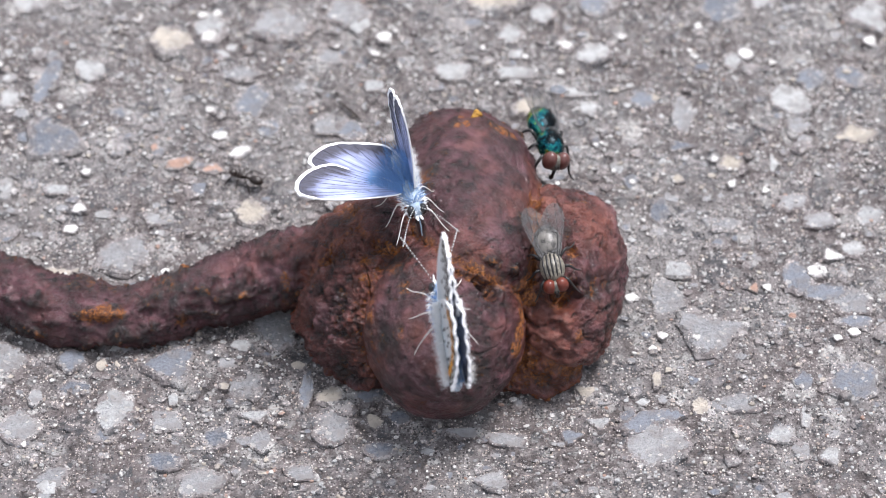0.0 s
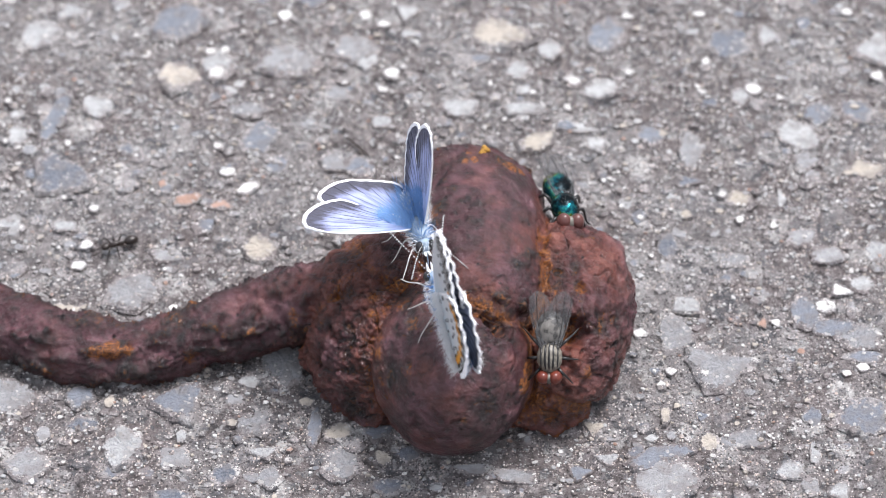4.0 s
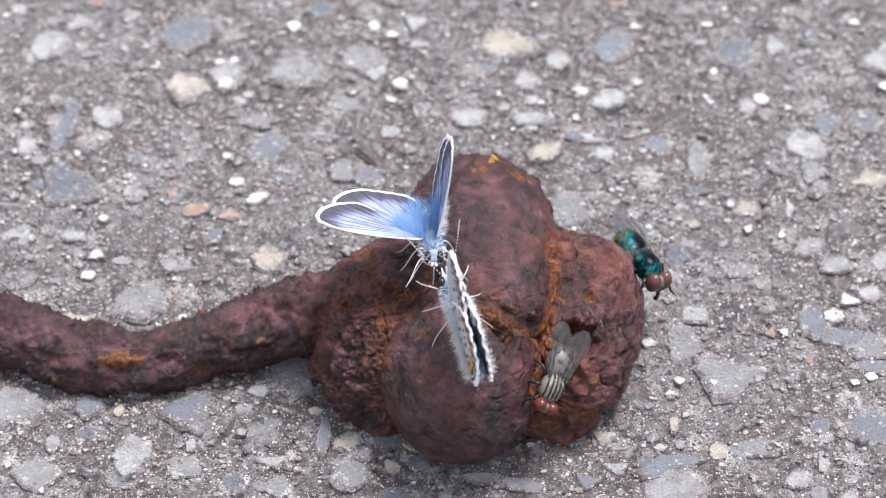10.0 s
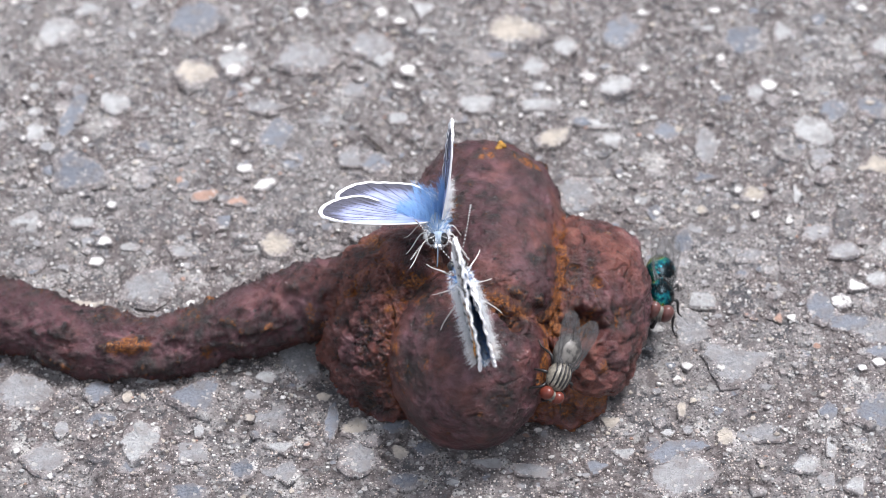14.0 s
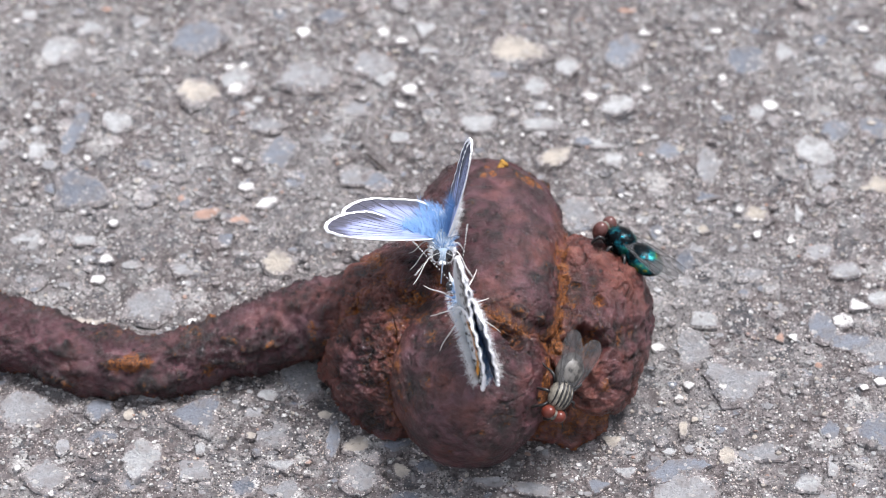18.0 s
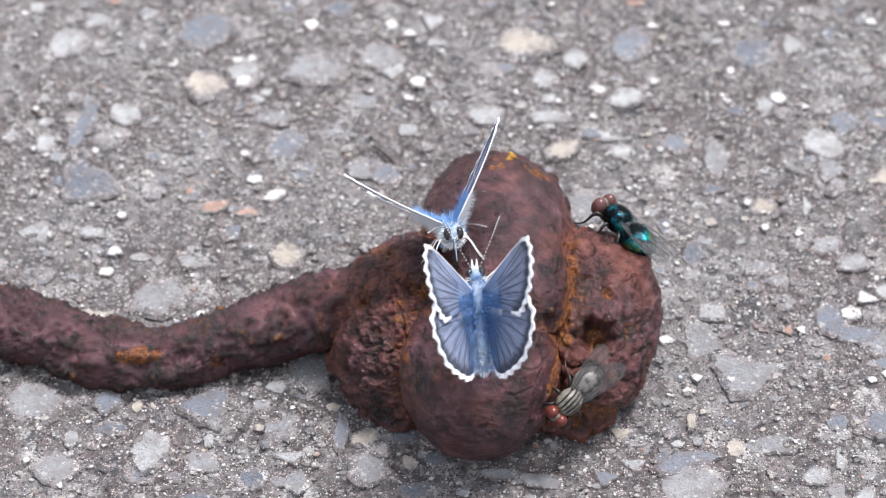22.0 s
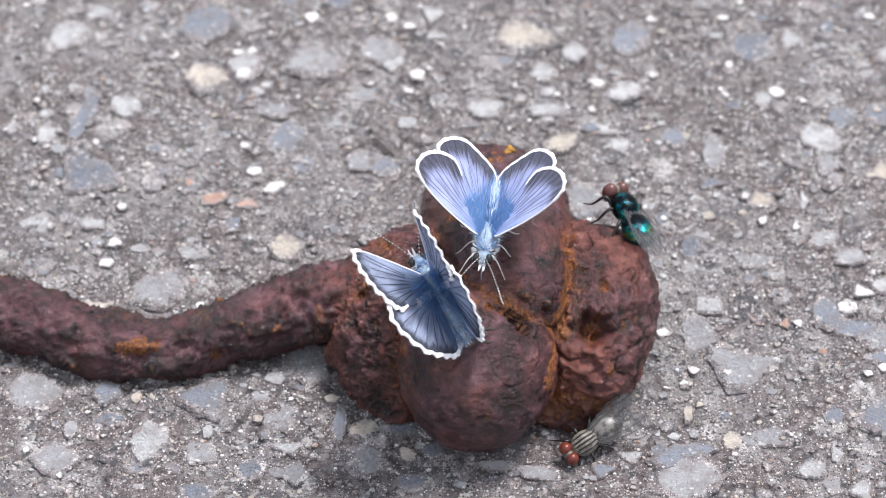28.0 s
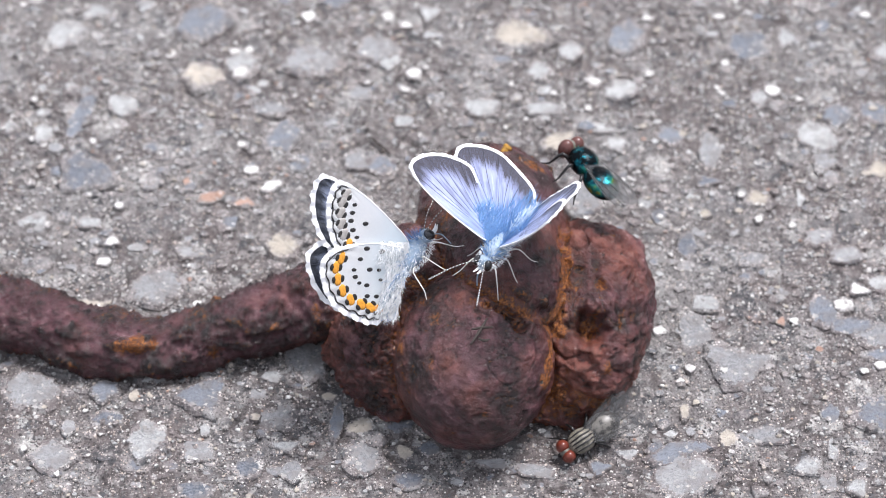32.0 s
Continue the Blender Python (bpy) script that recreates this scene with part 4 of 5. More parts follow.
# ---- flies ----
def fly_wing(s, length, root):
    pts = [(0, 0), (1.2, 0.15), (2.6, 0.05), (3.2, -0.6), (3.0, -1.3), (2.0, -1.7), (0.9, -1.4), (0.2, -0.6)]
    k = length / 3.2
    o = curve_round(pts, 4) * k * np.array((1, 0.70))
    c = o.mean(0)
    v, f = [], []
    for dz in (0.02, -0.02):
        st = len(v)
        v.append((c[0], s * c[1], dz))
        v += [(x, s * y, dz) for x, y in o]
        f += [(st, st + 1 + i, st + 1 + (i + 1) % len(o)) for i in range(len(o))]
    w = part("wing", mesh_from("wing", v, f, MEMBRANE, smooth=False), root, "clear veined wing")
    for a, b in (((0, 0), (3.1, -0.15)), ((0.1, -0.1), (3.15, -0.65)), ((0.2, -0.3), (2.9, -1.2)), ((0.3, -0.5), (2.0, -1.65)), ((1.5, -0.3), (1.6, -1.2))):
        m = ((a[0] + b[0]) / 2, (a[1] + b[1]) / 2 + 0.1)
        part("vein", mesh_from("vein", *tube([(p[0] * k, s * p[1] * k * 0.82, 0.03) for p in (a, m, b)], 0.030, 4, 3)[:2], FLY_BLACK), w)
    return w


def fly(name, label, n, body, belly, eyes, stripes, seed, wing_out=13):
    """A fly about n millimetres long: head towards +y, feet at z = 0."""
    rng = random.Random(seed)
    k = n / 9.0
    root = thing(name, label, "fly")
    z = 2.1

    def sc(v):
        return np.asarray(v) * k

    def put(nm, vf, mat, parent=root, lab=""):
        return part(nm, mesh_from(nm, sc(vf[0]), vf[1], mat), parent, lab)

    put("thorax", ball((0, 1.1, z + 0.1), (1.55, 1.95, 1.45), 12, 18), body)
    put("scutellum", ball((0, -0.75, z + 0.55), (0.7, 0.6, 0.45)), body)
    put("abdomen", ball((0, -2.1, z - 0.1), (1.75, 2.4, 1.4), 14, 20), belly)
    head = put("head", ball((0, 3.55, z - 0.1), (1.2, 0.72, 1.05), 12, 16), FLY_FACE)
    for s in (-1, 1):
        put("eye", ball((s * 0.74, 3.50, z + 0.14), (0.84, 0.86, 1.14), 12, 14), eyes, head, "large compound eye")
        put("antenna", tube([(s * 0.15, 4.2, z + 0.1), (s * 0.2, 4.5, z - 0.25)], [0.1, 0.06], 5, 1)[:2], FLY_BLACK, head)
    put("proboscis", tube([(0, 4.0, z - 0.7), (0, 4.2, z - 1.4), (0, 4.1, z - 1.9)], [0.22, 0.2, 0.3], 7, 2)[:2], FLY_BLACK, head)
    if stripes:
        for x in (-1.05, -0.52, 0.0, 0.52, 1.05):
            line = []
            for y in np.linspace(-0.5, 2.6, 9):
                q = 1 - (x / 1.55) ** 2 - ((y - 1.1) / 1.9) ** 2
                line.append((x * (1 - 0.1 * abs(y - 1.1)), y, z + 0.12 + 1.45 * math.sqrt(max(q, 0.02))))
            put("stripe", tube(line, [0.06] + [0.13] * 7 + [0.06], 5, 1)[:2], FLY_BLACK, lab="black stripe on the back")
    for y, dy, reach in ((2.0, 1.9, 2.5), (1.1, 0.2, 3.1), (0.2, -2.2, 3.0)):
        for s in (-1, 1):
            line = [(s * 0.7, y, z - 0.8), (s * reach * 0.62, y + dy * 0.5, z + 0.1), (s * reach * 0.9, y + dy * 0.85, 0.5), (s * (reach + 0.35), y + dy * 1.2, 0.05)]
            put("leg", tube(line, [0.24, 0.2, 0.12, 0.06], 6, 3)[:2], FLY_BLACK)
    v, f = fuzz([((0, 1.1, z + 0.1), (1.35, 1.9, 1.3)), ((0, -2.5, z - 0.15), (1.5, 2.3, 1.25))], 0.6, 0.03, 130, rng)
    put("bristle", (v, f), FLY_BLACK)
    for s in (-1, 1):
        w = fly_wing(s, 7.2 * k, root)
        w.matrix_basis = Matrix.Translation((s * 0.95 * k * MM, 0.5 * k * MM, (z + 0.95) * k * MM)) @ Euler((0, radians(-4), 0)).to_matrix().to_4x4() @ Matrix.Rotation(radians(-90 + s * wing_out), 4, "Z")
    return root


FLESH_FLY = fly("flesh_fly", "grey fly with black-striped back and red eyes by the iron", 7.3, FLY_GREY, FLY_CHECK, EYE_RED, True, 5, 16)
GREEN_FLY = fly("green_bottle_fly", "shiny blue-green fly with red-brown eyes by the iron", 8.6, GREEN, GREEN, EYE_BROWN, False, 6, 8)


# ---- the ant ----
def ant_thing():
    root = thing("ant", "small brown-black ant walking on asphalt", "ant")
    put = lambda nm, vf: part(nm, mesh_from(nm, np.asarray(vf[0]) * 0.72, vf[1], ANT_BLACK), root)
    put("gaster", ball((0, -1.9, 1.1), (0.75, 1.15, 0.7)))
    put("petiole", ball((0, -0.6, 1.0), (0.22, 0.3, 0.3)))
    put("thorax", ball((0, 0.5, 1.1), (0.45, 0.95, 0.5)))
    put("head", ball((0, 2.0, 1.15), (0.6, 0.7, 0.5)))
    for s in (-1, 1):
        put("antenna", tube([(s * 0.3, 2.5, 1.3), (s * 1.0, 3.1, 1.5), (s * 0.8, 4.0, 0.9)], 0.07, 5, 2)[:2])
        for y, dy in ((1.0, 1.3), (0.5, 0.0), (0.0, -1.6)):
            put("leg", tube([(s * 0.3, y, 1.0), (s * 1.2, y + dy * 0.5, 1.6), (s * 1.9, y + dy, 0.4), (s * 2.3, y + dy * 1.3, 0.05)], [0.13, 0.12, 0.08, 0.05], 5, 3)[:2])
    return root


ANT = ant_thing()



# ---- a bit of dry plant fibre stuck to the knob ----
def fibre_thing():
    root = thing("plant_fibre", "dark dry plant fibre stuck on the rusty iron knob", "plant bit")
    for k, line in enumerate(([(-1.5, -1.0, 0), (-0.3, 0.0, 0.25), (1.0, 1.3, 0.15)], [(-0.9, 0.5, 0.1), (0.2, 0.35, 0.3), (1.2, 0.2, 0.1)], [(-0.6, -0.6, 0.1), (-0.1, -1.0, 0.2), (0.5, -0.9, 0.0)])):
        part("strand", mesh_from("strand", *tube(line, [0.10, 0.17, 0.08], 6, 4)[:2], STRAW), root)
    return root


FIBRE = fibre_thing()
FIBRE.matrix_basis = pose(0.00237, -0.02459, 0.01465, 14, 5, 20)


# ---- a dot of lichen on the strap and a twig on the asphalt ----
LICHEN = plain("mustard lichen", (0.30, 0.16, 0.025), 0.85, vary=0.4, per_mm=3)


def lichen_thing():
    rng = random.Random(9)
    pieces = [ball((rng.gauss(0, 0.28), rng.gauss(0, 0.28), rng.uniform(-0.05, 0.12)), rng.uniform(0.18, 0.34), 6, 8) for _ in range(9)]
    me = mesh_from("lichen_spot", *joined(pieces), LICHEN)
    return tagged(new("lichen_spot", me), "small mustard-yellow lichen dot on rusty iron", "lichen")


lichen_thing().matrix_basis = pose(0.0051, 0.0001, 0.0140)
twig = tagged(new("twig", mesh_from("twig", *tube([(-1.3, 1.5, 0.25), (-0.4, 0.5, 0.35), (0.4, -0.3, 0.3), (1.3, -1.4, 0.2)], [0.08, 0.15, 0.15, 0.07], 7, 4)[:2], STRAW)), "short dark dry twig lying on asphalt", "twig")
twig.matrix_basis = pose(-0.0087, 0.0131, 0.0)


# ---- stones set in the asphalt ----
def chip(rng, rx, ry, high, sides, sink=0.6):
    """An angular stone, worn flat on top: three rings and a cap."""
    v, f = [], []
    a0 = rng.uniform(0, 6.28)
    out = [rng.uniform(0.62, 1.18) for _ in range(sides)]
    for k, (s, h) in enumerate(((1.0, -sink), (0.97, high * 0.45), (0.80, high))):
        for i in range(sides):
            a = a0 + 2 * math.pi * (i + rng.uniform(-0.12, 0.12)) / sides
            v.append((rx * out[i] * s * math.cos(a), ry * out[i] * s * math.sin(a), h + rng.uniform(-0.12, 0.12) * high))
    v.append((0, 0, high * 1.08))
    for k in range(2):
        for i in range(sides):
            a, b = k * sides + i, k * sides + (i + 1) % sides
            f.append((a, b, b + sides, a + sides))
    f += [(2 * sides + i, 2 * sides + (i + 1) % sides, 3 * sides) for i in range(sides)]
    return np.array(v), f


# x, y, half width, half depth in mm
SLATE_AT = [-41.1, 7.8, 4.9, 4.5, -30.7, 33.5, 3.6, 4.9, -11.3, 29.8, 2.2, 2.3, -41.4, 18.3, 2.2, 3.2, -19.7, 14.4, 2.5, 2.5, -17.4, 10.7, 1.5, 1.3, -8.3, 10.2, 1.7, 1.6, -14.1, 36.3, 2.2, 1.7, -20.1, 36.7, 1.9, 1.7, 18, 30.3, 2.9, 2.8, 24, 14.9, 1.8, 1.8, 47.3, 18.7, 2.2, 1.8, 30.9, 20, 1.1, 0.9, 27.6, 8.2, 2.4, 1.1, 4.3, 26.7, 1.8, 1.1, 24.6, -0.3, 1.5, 1.9, -25.6, -21.7, 3.8, 4, -36, -21.4, 1.8, 1.5, -12.5, -24.9, 1.3, 2.6, -5.9, -25.6, 2.3, 1.6, -20.5, -30.2, 1.4, 1.5, -35.7, -24.6, 2.3, 1.2, -2.8, -28, 1.3, 1.2]
SLATE2_AT = [38.6, -10, 2, 2.6, 41.6, -12.2, 2.7, 1.3, 44.2, -15.9, 2.3, 1.2, 27, -23.5, 0.8, 0.7, 20.7, -29.4, 2.5, 1.5, 24.7, -27.5, 1.4, 1, 43.3, -23.9, 2.9, 2.9, 38.2, -23.5, 1.3, 1.5, 14.4, -30.4, 1.6, 1.3, -14.7, -18.9, 1, 2.5, -30.7, -29.4, 1, 0.8, -4.7, -32.1, 1.9, 1.1]
GREY_AT = [-18.3, 25.8, 4, 3.9, -34, 7.8, 1.5, 1.4, -21.2, 18.7, 2.5, 1.4, -11.5, 11.1, 2, 2, -29.3, 36.7, 2.2, 1.9, -11.1, 21.3, 2.1, 1.8, -14.1, 16.6, 1.8, 1.6, 19.2, 22.2, 2.2, 2.3, 28.2, 12.8, 2.1, 2.5, 40.9, 11.1, 2.1, 1.6, 9.2, 28.9, 2.9, 1.1, 32.9, 29.8, 2.1, 2.1, 13.9, 5.7, 2.6, 2.5, -32.2, -6.9, 3.4, 2.8, -28.6, -2.3, 2.4, 1.6, -15.5, -15.2, 2.6, 2.5, -42.9, -21, 3.6, 1.7, -20.4, -21.4, 1.2, 1.2, -18.5, -24.2, 2.3, 2.1, -26, -28.7, 2.2, 1.8, -40.9, -29.4, 2.9, 2.5, -16.5, -30.8, 1.6, 1.6, -9, -29.4, 2.2, 2.4, -39.6, -25.6, 0.9, 1.2]
GREY2_AT = [-30.7, -19.1, 2, 1.7, 29.5, -17, 5.1, 3.5, 24.7, -14.1, 2, 2.5, 44.2, -13, 2.7, 2.1, 31.4, -26.3, 3.9, 1.8, 9.2, -26.3, 0.6, 0.8, 7.9, -30.8, 2.5, 1.1, 3.7, -29.8, 2.9, 1, 39.2, 0.1, 2.1, 1.6, 31.1, -3.1, 2.7, 2.2, 33.8, -7.3, 1.7, 0.9, 42, -2.3, 2.1, 1.4, -22.4, -35.8, 2.5, 2, 6.4, -35.5, 2.5, 1.6, 25.9, -34.8, 3.2, 1.8, -36.9, -35.5, 2.5, 1.6, -12.5, -34.8, 1.9, 1.3]
PALE_AT = [-6.7, 25.8, 1.4, 2, -2.9, 33.5, 1.3, 1.9, -46.1, 14.9, 1.4, 2.6, -37.4, 18.7, 2, 2, -45.5, 30.7, 2.6, 2.7, -42.3, 34.4, 2.4, 1.7, -49.7, 36.3, 1.5, 1.5, -46, 1.7, 1.9, 1.6, -39.9, 1.7, 2.1, 1.1, -5.9, 17, 1.8, 1.3, -3.2, 30.7, 1.6, 0.9, 2.6, 18.7, 2.5, 2.3, 10.5, 19.2, 3, 1.4, 15.8, 16.1, 2.3, 1.1, 17.6, 13.6, 1.5, 1.6, 34.2, 20.9, 1.4, 1.7, 40, 14.4, 2.5, 2.3, 50.3, 28, 3.3, 3.3, 37.6, 5.7, 0.8, 2.2, 9.4, 24.9, 1.6, 1.7, 38.2, 30.3, 1.8, 1.9, -31.4, -27.7, 2.6, 2.5, -25.6, -26, 0.6, 1]
PALE2_AT = [-17.2, -28, 1.8, 1, -19.1, -19, 1.6, 1, 44.9, -6.2, 1.4, 1.2, 35.1, -18.9, 1, 1.5, 38, -28, 0.6, 2.1, 35.3, -30.1, 1.6, 1.5, 22.6, -30.8, 2.2, 1.5, 17.3, -28.7, 1.6, 1, 22, -9.2, 0.9, 1, 47, -1.5, 1.7, 1.6, -18.2, 24.4, 1.9, 1.9, -24.7, 25.8, 2.2, 3.4, 40.1, -32.8, 1.4, 1.6]
WHITE_AT = [-24.7, 24.4, 1.4, 1.5, -25.8, 27.8, 0.7, 0.7, -24.1, 28.2, 0.7, 0.8, -5.2, 24.3, 1, 1.2, -8.1, 33.5, 1, 1.3, -6.1, 32.2, 1, 0.8, -17.3, 33.5, 1, 1.3, -20.3, 7.2, 1.4, 1.4, -22.7, 9.4, 1, 0.9, -40.7, 13.6, 0.6, 0.7, -37, 4.1, 0.7, 0.7, -34.4, 30.3, 0.6, 0.7, -24.1, 13.3, 0.7, 0.6, -6, 21.8, 1, 0.6, -33.2, 27.1, 0.9, 0.9, 14.7, 19, 0.7, 0.9, 15.5, 23.1, 0.9, 1, 35.8, 21.8, 1, 1.1, 38.6, 20.6, 0.7, 0.8, 50.1, 24, 0.9, 1.1, 31.2, 6.1, 0.6, 0.7, 32.8, 2.6, 0.6, 0.7, 36.4, 1.8, 0.6, 0.6, 22.1, 2.9, 0.5, 0.5]
WHITE2_AT = [22, 33.5, 0.9, 0.8, 30.6, 33.8, 0.9, 0.6, 30.7, 26.2, 0.5, 0.7, 47.7, 34.2, 0.9, 1, -37.2, -1.1, 1.2, 1, -37.8, -3.8, 1.1, 0.7, -27.5, -9.6, 0.7, 0.7, -22, -31.2, 0.5, 0.7, -43.8, -28.4, 0.5, 0.5, -40.1, -31.5, 0.5, 0.5, 27.6, -14.1, 0.5, 0.5, 35.5, -11.5, 0.6, 0.7, 42.7, -7.3, 1.5, 0.9, 41, -9.2, 1.2, 1.2, 23.1, -19.6, 0.6, 0.6, 21.1, -13, 1, 0.8, -48, 20, 0.6, 0.7, -24.9, 0.9, 0.5, 0.4, 44, -17.4, 0.8, 0.7, 42.2, -18.1, 0.6, 0.5, 7.7, 17.3, 0.4, 0.5, 5.4, 16.1, 0.4, 0.5, 6.1, 22.7, 0.5, 0.6]
TAN_AT = [-28.8, 24.4, 2.3, 3.5, -18.4, -1.9, 2.8, 2.4, -38.8, -10, 2, 1, -5.3, -28.6, 1, 1, -13.2, -21.7, 0.9, 0.7, -33.1, -21.7, 0.7, 1, -31.6, -21.7, 0.5, 0.7, 11.3, 13.6, 2.2, 2, 44.2, 19.2, 2.9, 1.8, 47, 9.8, 2.5, 1.8, 33, 5.7, 1.7, 1.3, 27, 3.4, 0.8, 0.7, 25.2, 15.3, 0.6, 0.7, 6.3, 32.6, 2.9, 1.9, 14.2, -21.7, 1.9, 2.1, 16, -24.9, 1.8, 1.5, 27.6, -26.7, 1.3, 1.3, 23.3, -23.2, 0.6, 1.5, -9.9, -25.6, 1.9, 1.5]
RUDDY_AT = [-23.3, 4.7, 1.9, 1.1, -29.9, 7.8, 0.6, 0.8, 34.1, -11.6, 0.7, 0.9, 20.2, 37.4, 1.3, 0.6, -40.6, 37.4, 1.1, 0.6, 27.8, 11.5, 0.6, 0.5, -14.4, 26.2, 0.4, 0.6, 37.8, -15.2, 0.6, 0.5]
SLATE_AT, GREY_AT, PALE_AT, WHITE_AT = SLATE_AT + SLATE2_AT, GREY_AT + GREY2_AT, PALE_AT + PALE2_AT, WHITE_AT + WHITE2_AT
# the stones that stand out: x, y, half width, half depth in mm, turn in degrees, corners
LARGE = {"ruddy_stone": [(-26.9, 5.3, 2.2, 1.1, 18, 4)]}
LARGE["slate_stone"] = [(-41.2, 8.6, 4.4, 3.7, -28, 3), (-42.3, 17.8, 1.6, 4.6, -18, 4), (-29.7, 32.1, 3.8, 3.9, -10, 4), (-26, -21.8, 3.8, 3.3, 40, 3), (22.3, -28.6, 3.8, 1.6, 22, 4), (19.6, 30.3, 3, 3.1, 0, 4), (33.4, 29.4, 2.7, 2.7, -20, 4), (24.7, -1, 1.2, 1.9, 0, 4), (-12.2, -24.7, 0.8, 2.7, -5, 4), (-20.9, -30.8, 1.8, 1.6, 20, 4), (-26.1, -33.6, 2.3, 1.5, 0, 4), (42.7, 18.3, 1.9, 2, 0, 4), (-36, -21.1, 2, 1.8, 0, 4)]
LARGE["white_pebble"] = [(-20.3, 7.1, 1.4, 1.1, 32, 5), (-5.1, 24.4, 1.2, 1.2, 0, 5)]
LARGE["tan_stone"] = [(-18.6, -1.8, 2.2, 2.1, 0, 5), (-29.4, 24.1, 2.8, 2.9, -20, 4), (11.3, 13.8, 2.7, 1.6, 30, 4), (7.5, 30.5, 4.1, 2.2, -15, 4)]
LARGE["pale_stone"] = [(2.6, 19.1, 2.4, 2, 0, 4), (9.5, 19, 2.6, 1.2, 0, 4), (-46.3, 14.8, 1.3, 2, 0, 4), (-17.9, 25.2, 1.8, 1.7, 0, 4), (-31.3, -27.5, 2.4, 2.5, 20, 5), (39.8, 14.8, 2.8, 2, -25, 4), (18.6, 21.7, 2.8, 2.3, 20, 4), (13, 28, 2.2, 1.9, 20, 4), (-7.9, 26.5, 1.6, 2.2, 0, 4), (-3.4, 33.9, 1.7, 2.1, 0, 3), (-37.8, 19.1, 2, 2, 10, 4)]
LARGE["grey_stone"] = [(22.8, -31.5, 3.3, 3.1, 10, 4), (-17.1, 26.4, 4, 3.4, 8, 4), (-32.1, -7.6, 3.5, 2.8, 10, 4), (29.5, -17.4, 5.4, 4, 0, 3), (28, 12.9, 1.4, 2.8, 0, 4), (-15.5, -16.6, 2.6, 3.4, 20, 4), (24.9, -13, 2, 3.1, 10, 4), (-9.2, 28.3, 3, 2.5, -10, 4), (-43.6, -21.2, 3.5, 2.7, 0, 4)]
srng = random.Random(11)


def stone_mesh(rng, rx, ry, high, turn=None, corners=None):
    """A broken stone with a ragged outline, nearly flush: a tilted, uneven top inside a sunken rim."""
    n, v, f, rim = 30, [], [], []
    a0, k = rng.uniform(0, 6.28), corners or rng.randint(3, 5)
    if k == 4 and turn is not None:
        k = rng.randint(5, 6)
    elif turn is not None:
        a0 = 0.3
    corner = [rng.uniform(0.80, 1.25) for _ in range(k)]
    ring = []
    for i in range(n):
        u = i * k / n
        j, t = int(u) % k, u - int(u)
        base = corner[j] * (1 - t) + corner[(j + 1) % k] * t - (0.40 if k == 3 else 0.22 if k == 4 else 0.10) * math.sin(math.pi * t)
        ring.append(base * rng.uniform(0.90, 1.08))
    ca, sa = math.cos(radians(turn or 0)), math.sin(radians(turn or 0))
    tilt = (rng.uniform(-0.1, 0.1), rng.uniform(-0.1, 0.1))
    for s, h in ((1.0, -0.7), (0.98, high * 0.3), (0.86, high), (0.5, high * 1.12)):
        for i in range(n):
            a = a0 + 2 * math.pi * i / n
            c, d = math.cos(a) * ring[i] * s, math.sin(a) * ring[i] * s
            rim.append({1.0: 1.0, 0.98: 1.0, 0.86: 0.62, 0.5: 0.0}[s])
            v.append((rx * c * ca - ry * d * sa, rx * c * sa + ry * d * ca, h + high * (tilt[0] * c + tilt[1] * d) * 2 + (rng.uniform(-0.14, 0.14) * high if s < 1 else 0)))
    v.append((0, 0, high * 1.1))
    rim.append(0.0)
    for q in range(3):
        f += [(q * n + i, q * n + (i + 1) % n, (q + 1) * n + (i + 1) % n, (q + 1) * n + i) for i in range(n)]
    f += [(3 * n + i, 3 * n + (i + 1) % n, 4 * n) for i in range(n)]
    return np.array(v), f, rim


def lay_stone(x, y, rx, ry, mat, name, high, turn=None, corners=None):
    v, f, rim = stone_mesh(srng, rx, ry, high, turn, corners)
    me = mesh_from(name, v, f, mat, smooth=False, attrs={"rim": rim})
    ob = part(name, me, ground)
    ob.matrix_basis = pose(x * MM, y * MM, 0.02 * MM, srng.uniform(-4, 4), srng.uniform(-4, 4), 0)
    return ob


for mat, name, rows, high in ((SLATE, "slate_stone", SLATE_AT, 0.20), (GREY, "grey_stone", GREY_AT, 0.18), (PALE, "pale_stone", PALE_AT, 0.24), (WHITE, "white_pebble", WHITE_AT, 0.42), (TAN, "tan_stone", TAN_AT, 0.26), (RUDDY, "ruddy_stone", RUDDY_AT, 0.25)):
    for x, y, rx, ry, turn, corners in LARGE[name]:
        lay_stone(x, y, rx, ry, mat, name, high * min(1.5, 0.6 + 0.25 * min(rx, ry)) * (1.8 if name != "white_pebble" else 1.0), turn, corners)
    for k in range(0, len(rows), 4):
        x, y, rx, ry = rows[k : k + 4]
        if any(math.hypot((x - q[0]) / (q[2] + 0.6 * rx), (y - q[1]) / (q[3] + 0.6 * ry)) < 1 for group in LARGE.values() for q in group):
            continue
        lay_stone(x, y, rx, ry, mat, name, high * min(1.5, 0.6 + 0.25 * min(rx, ry)))


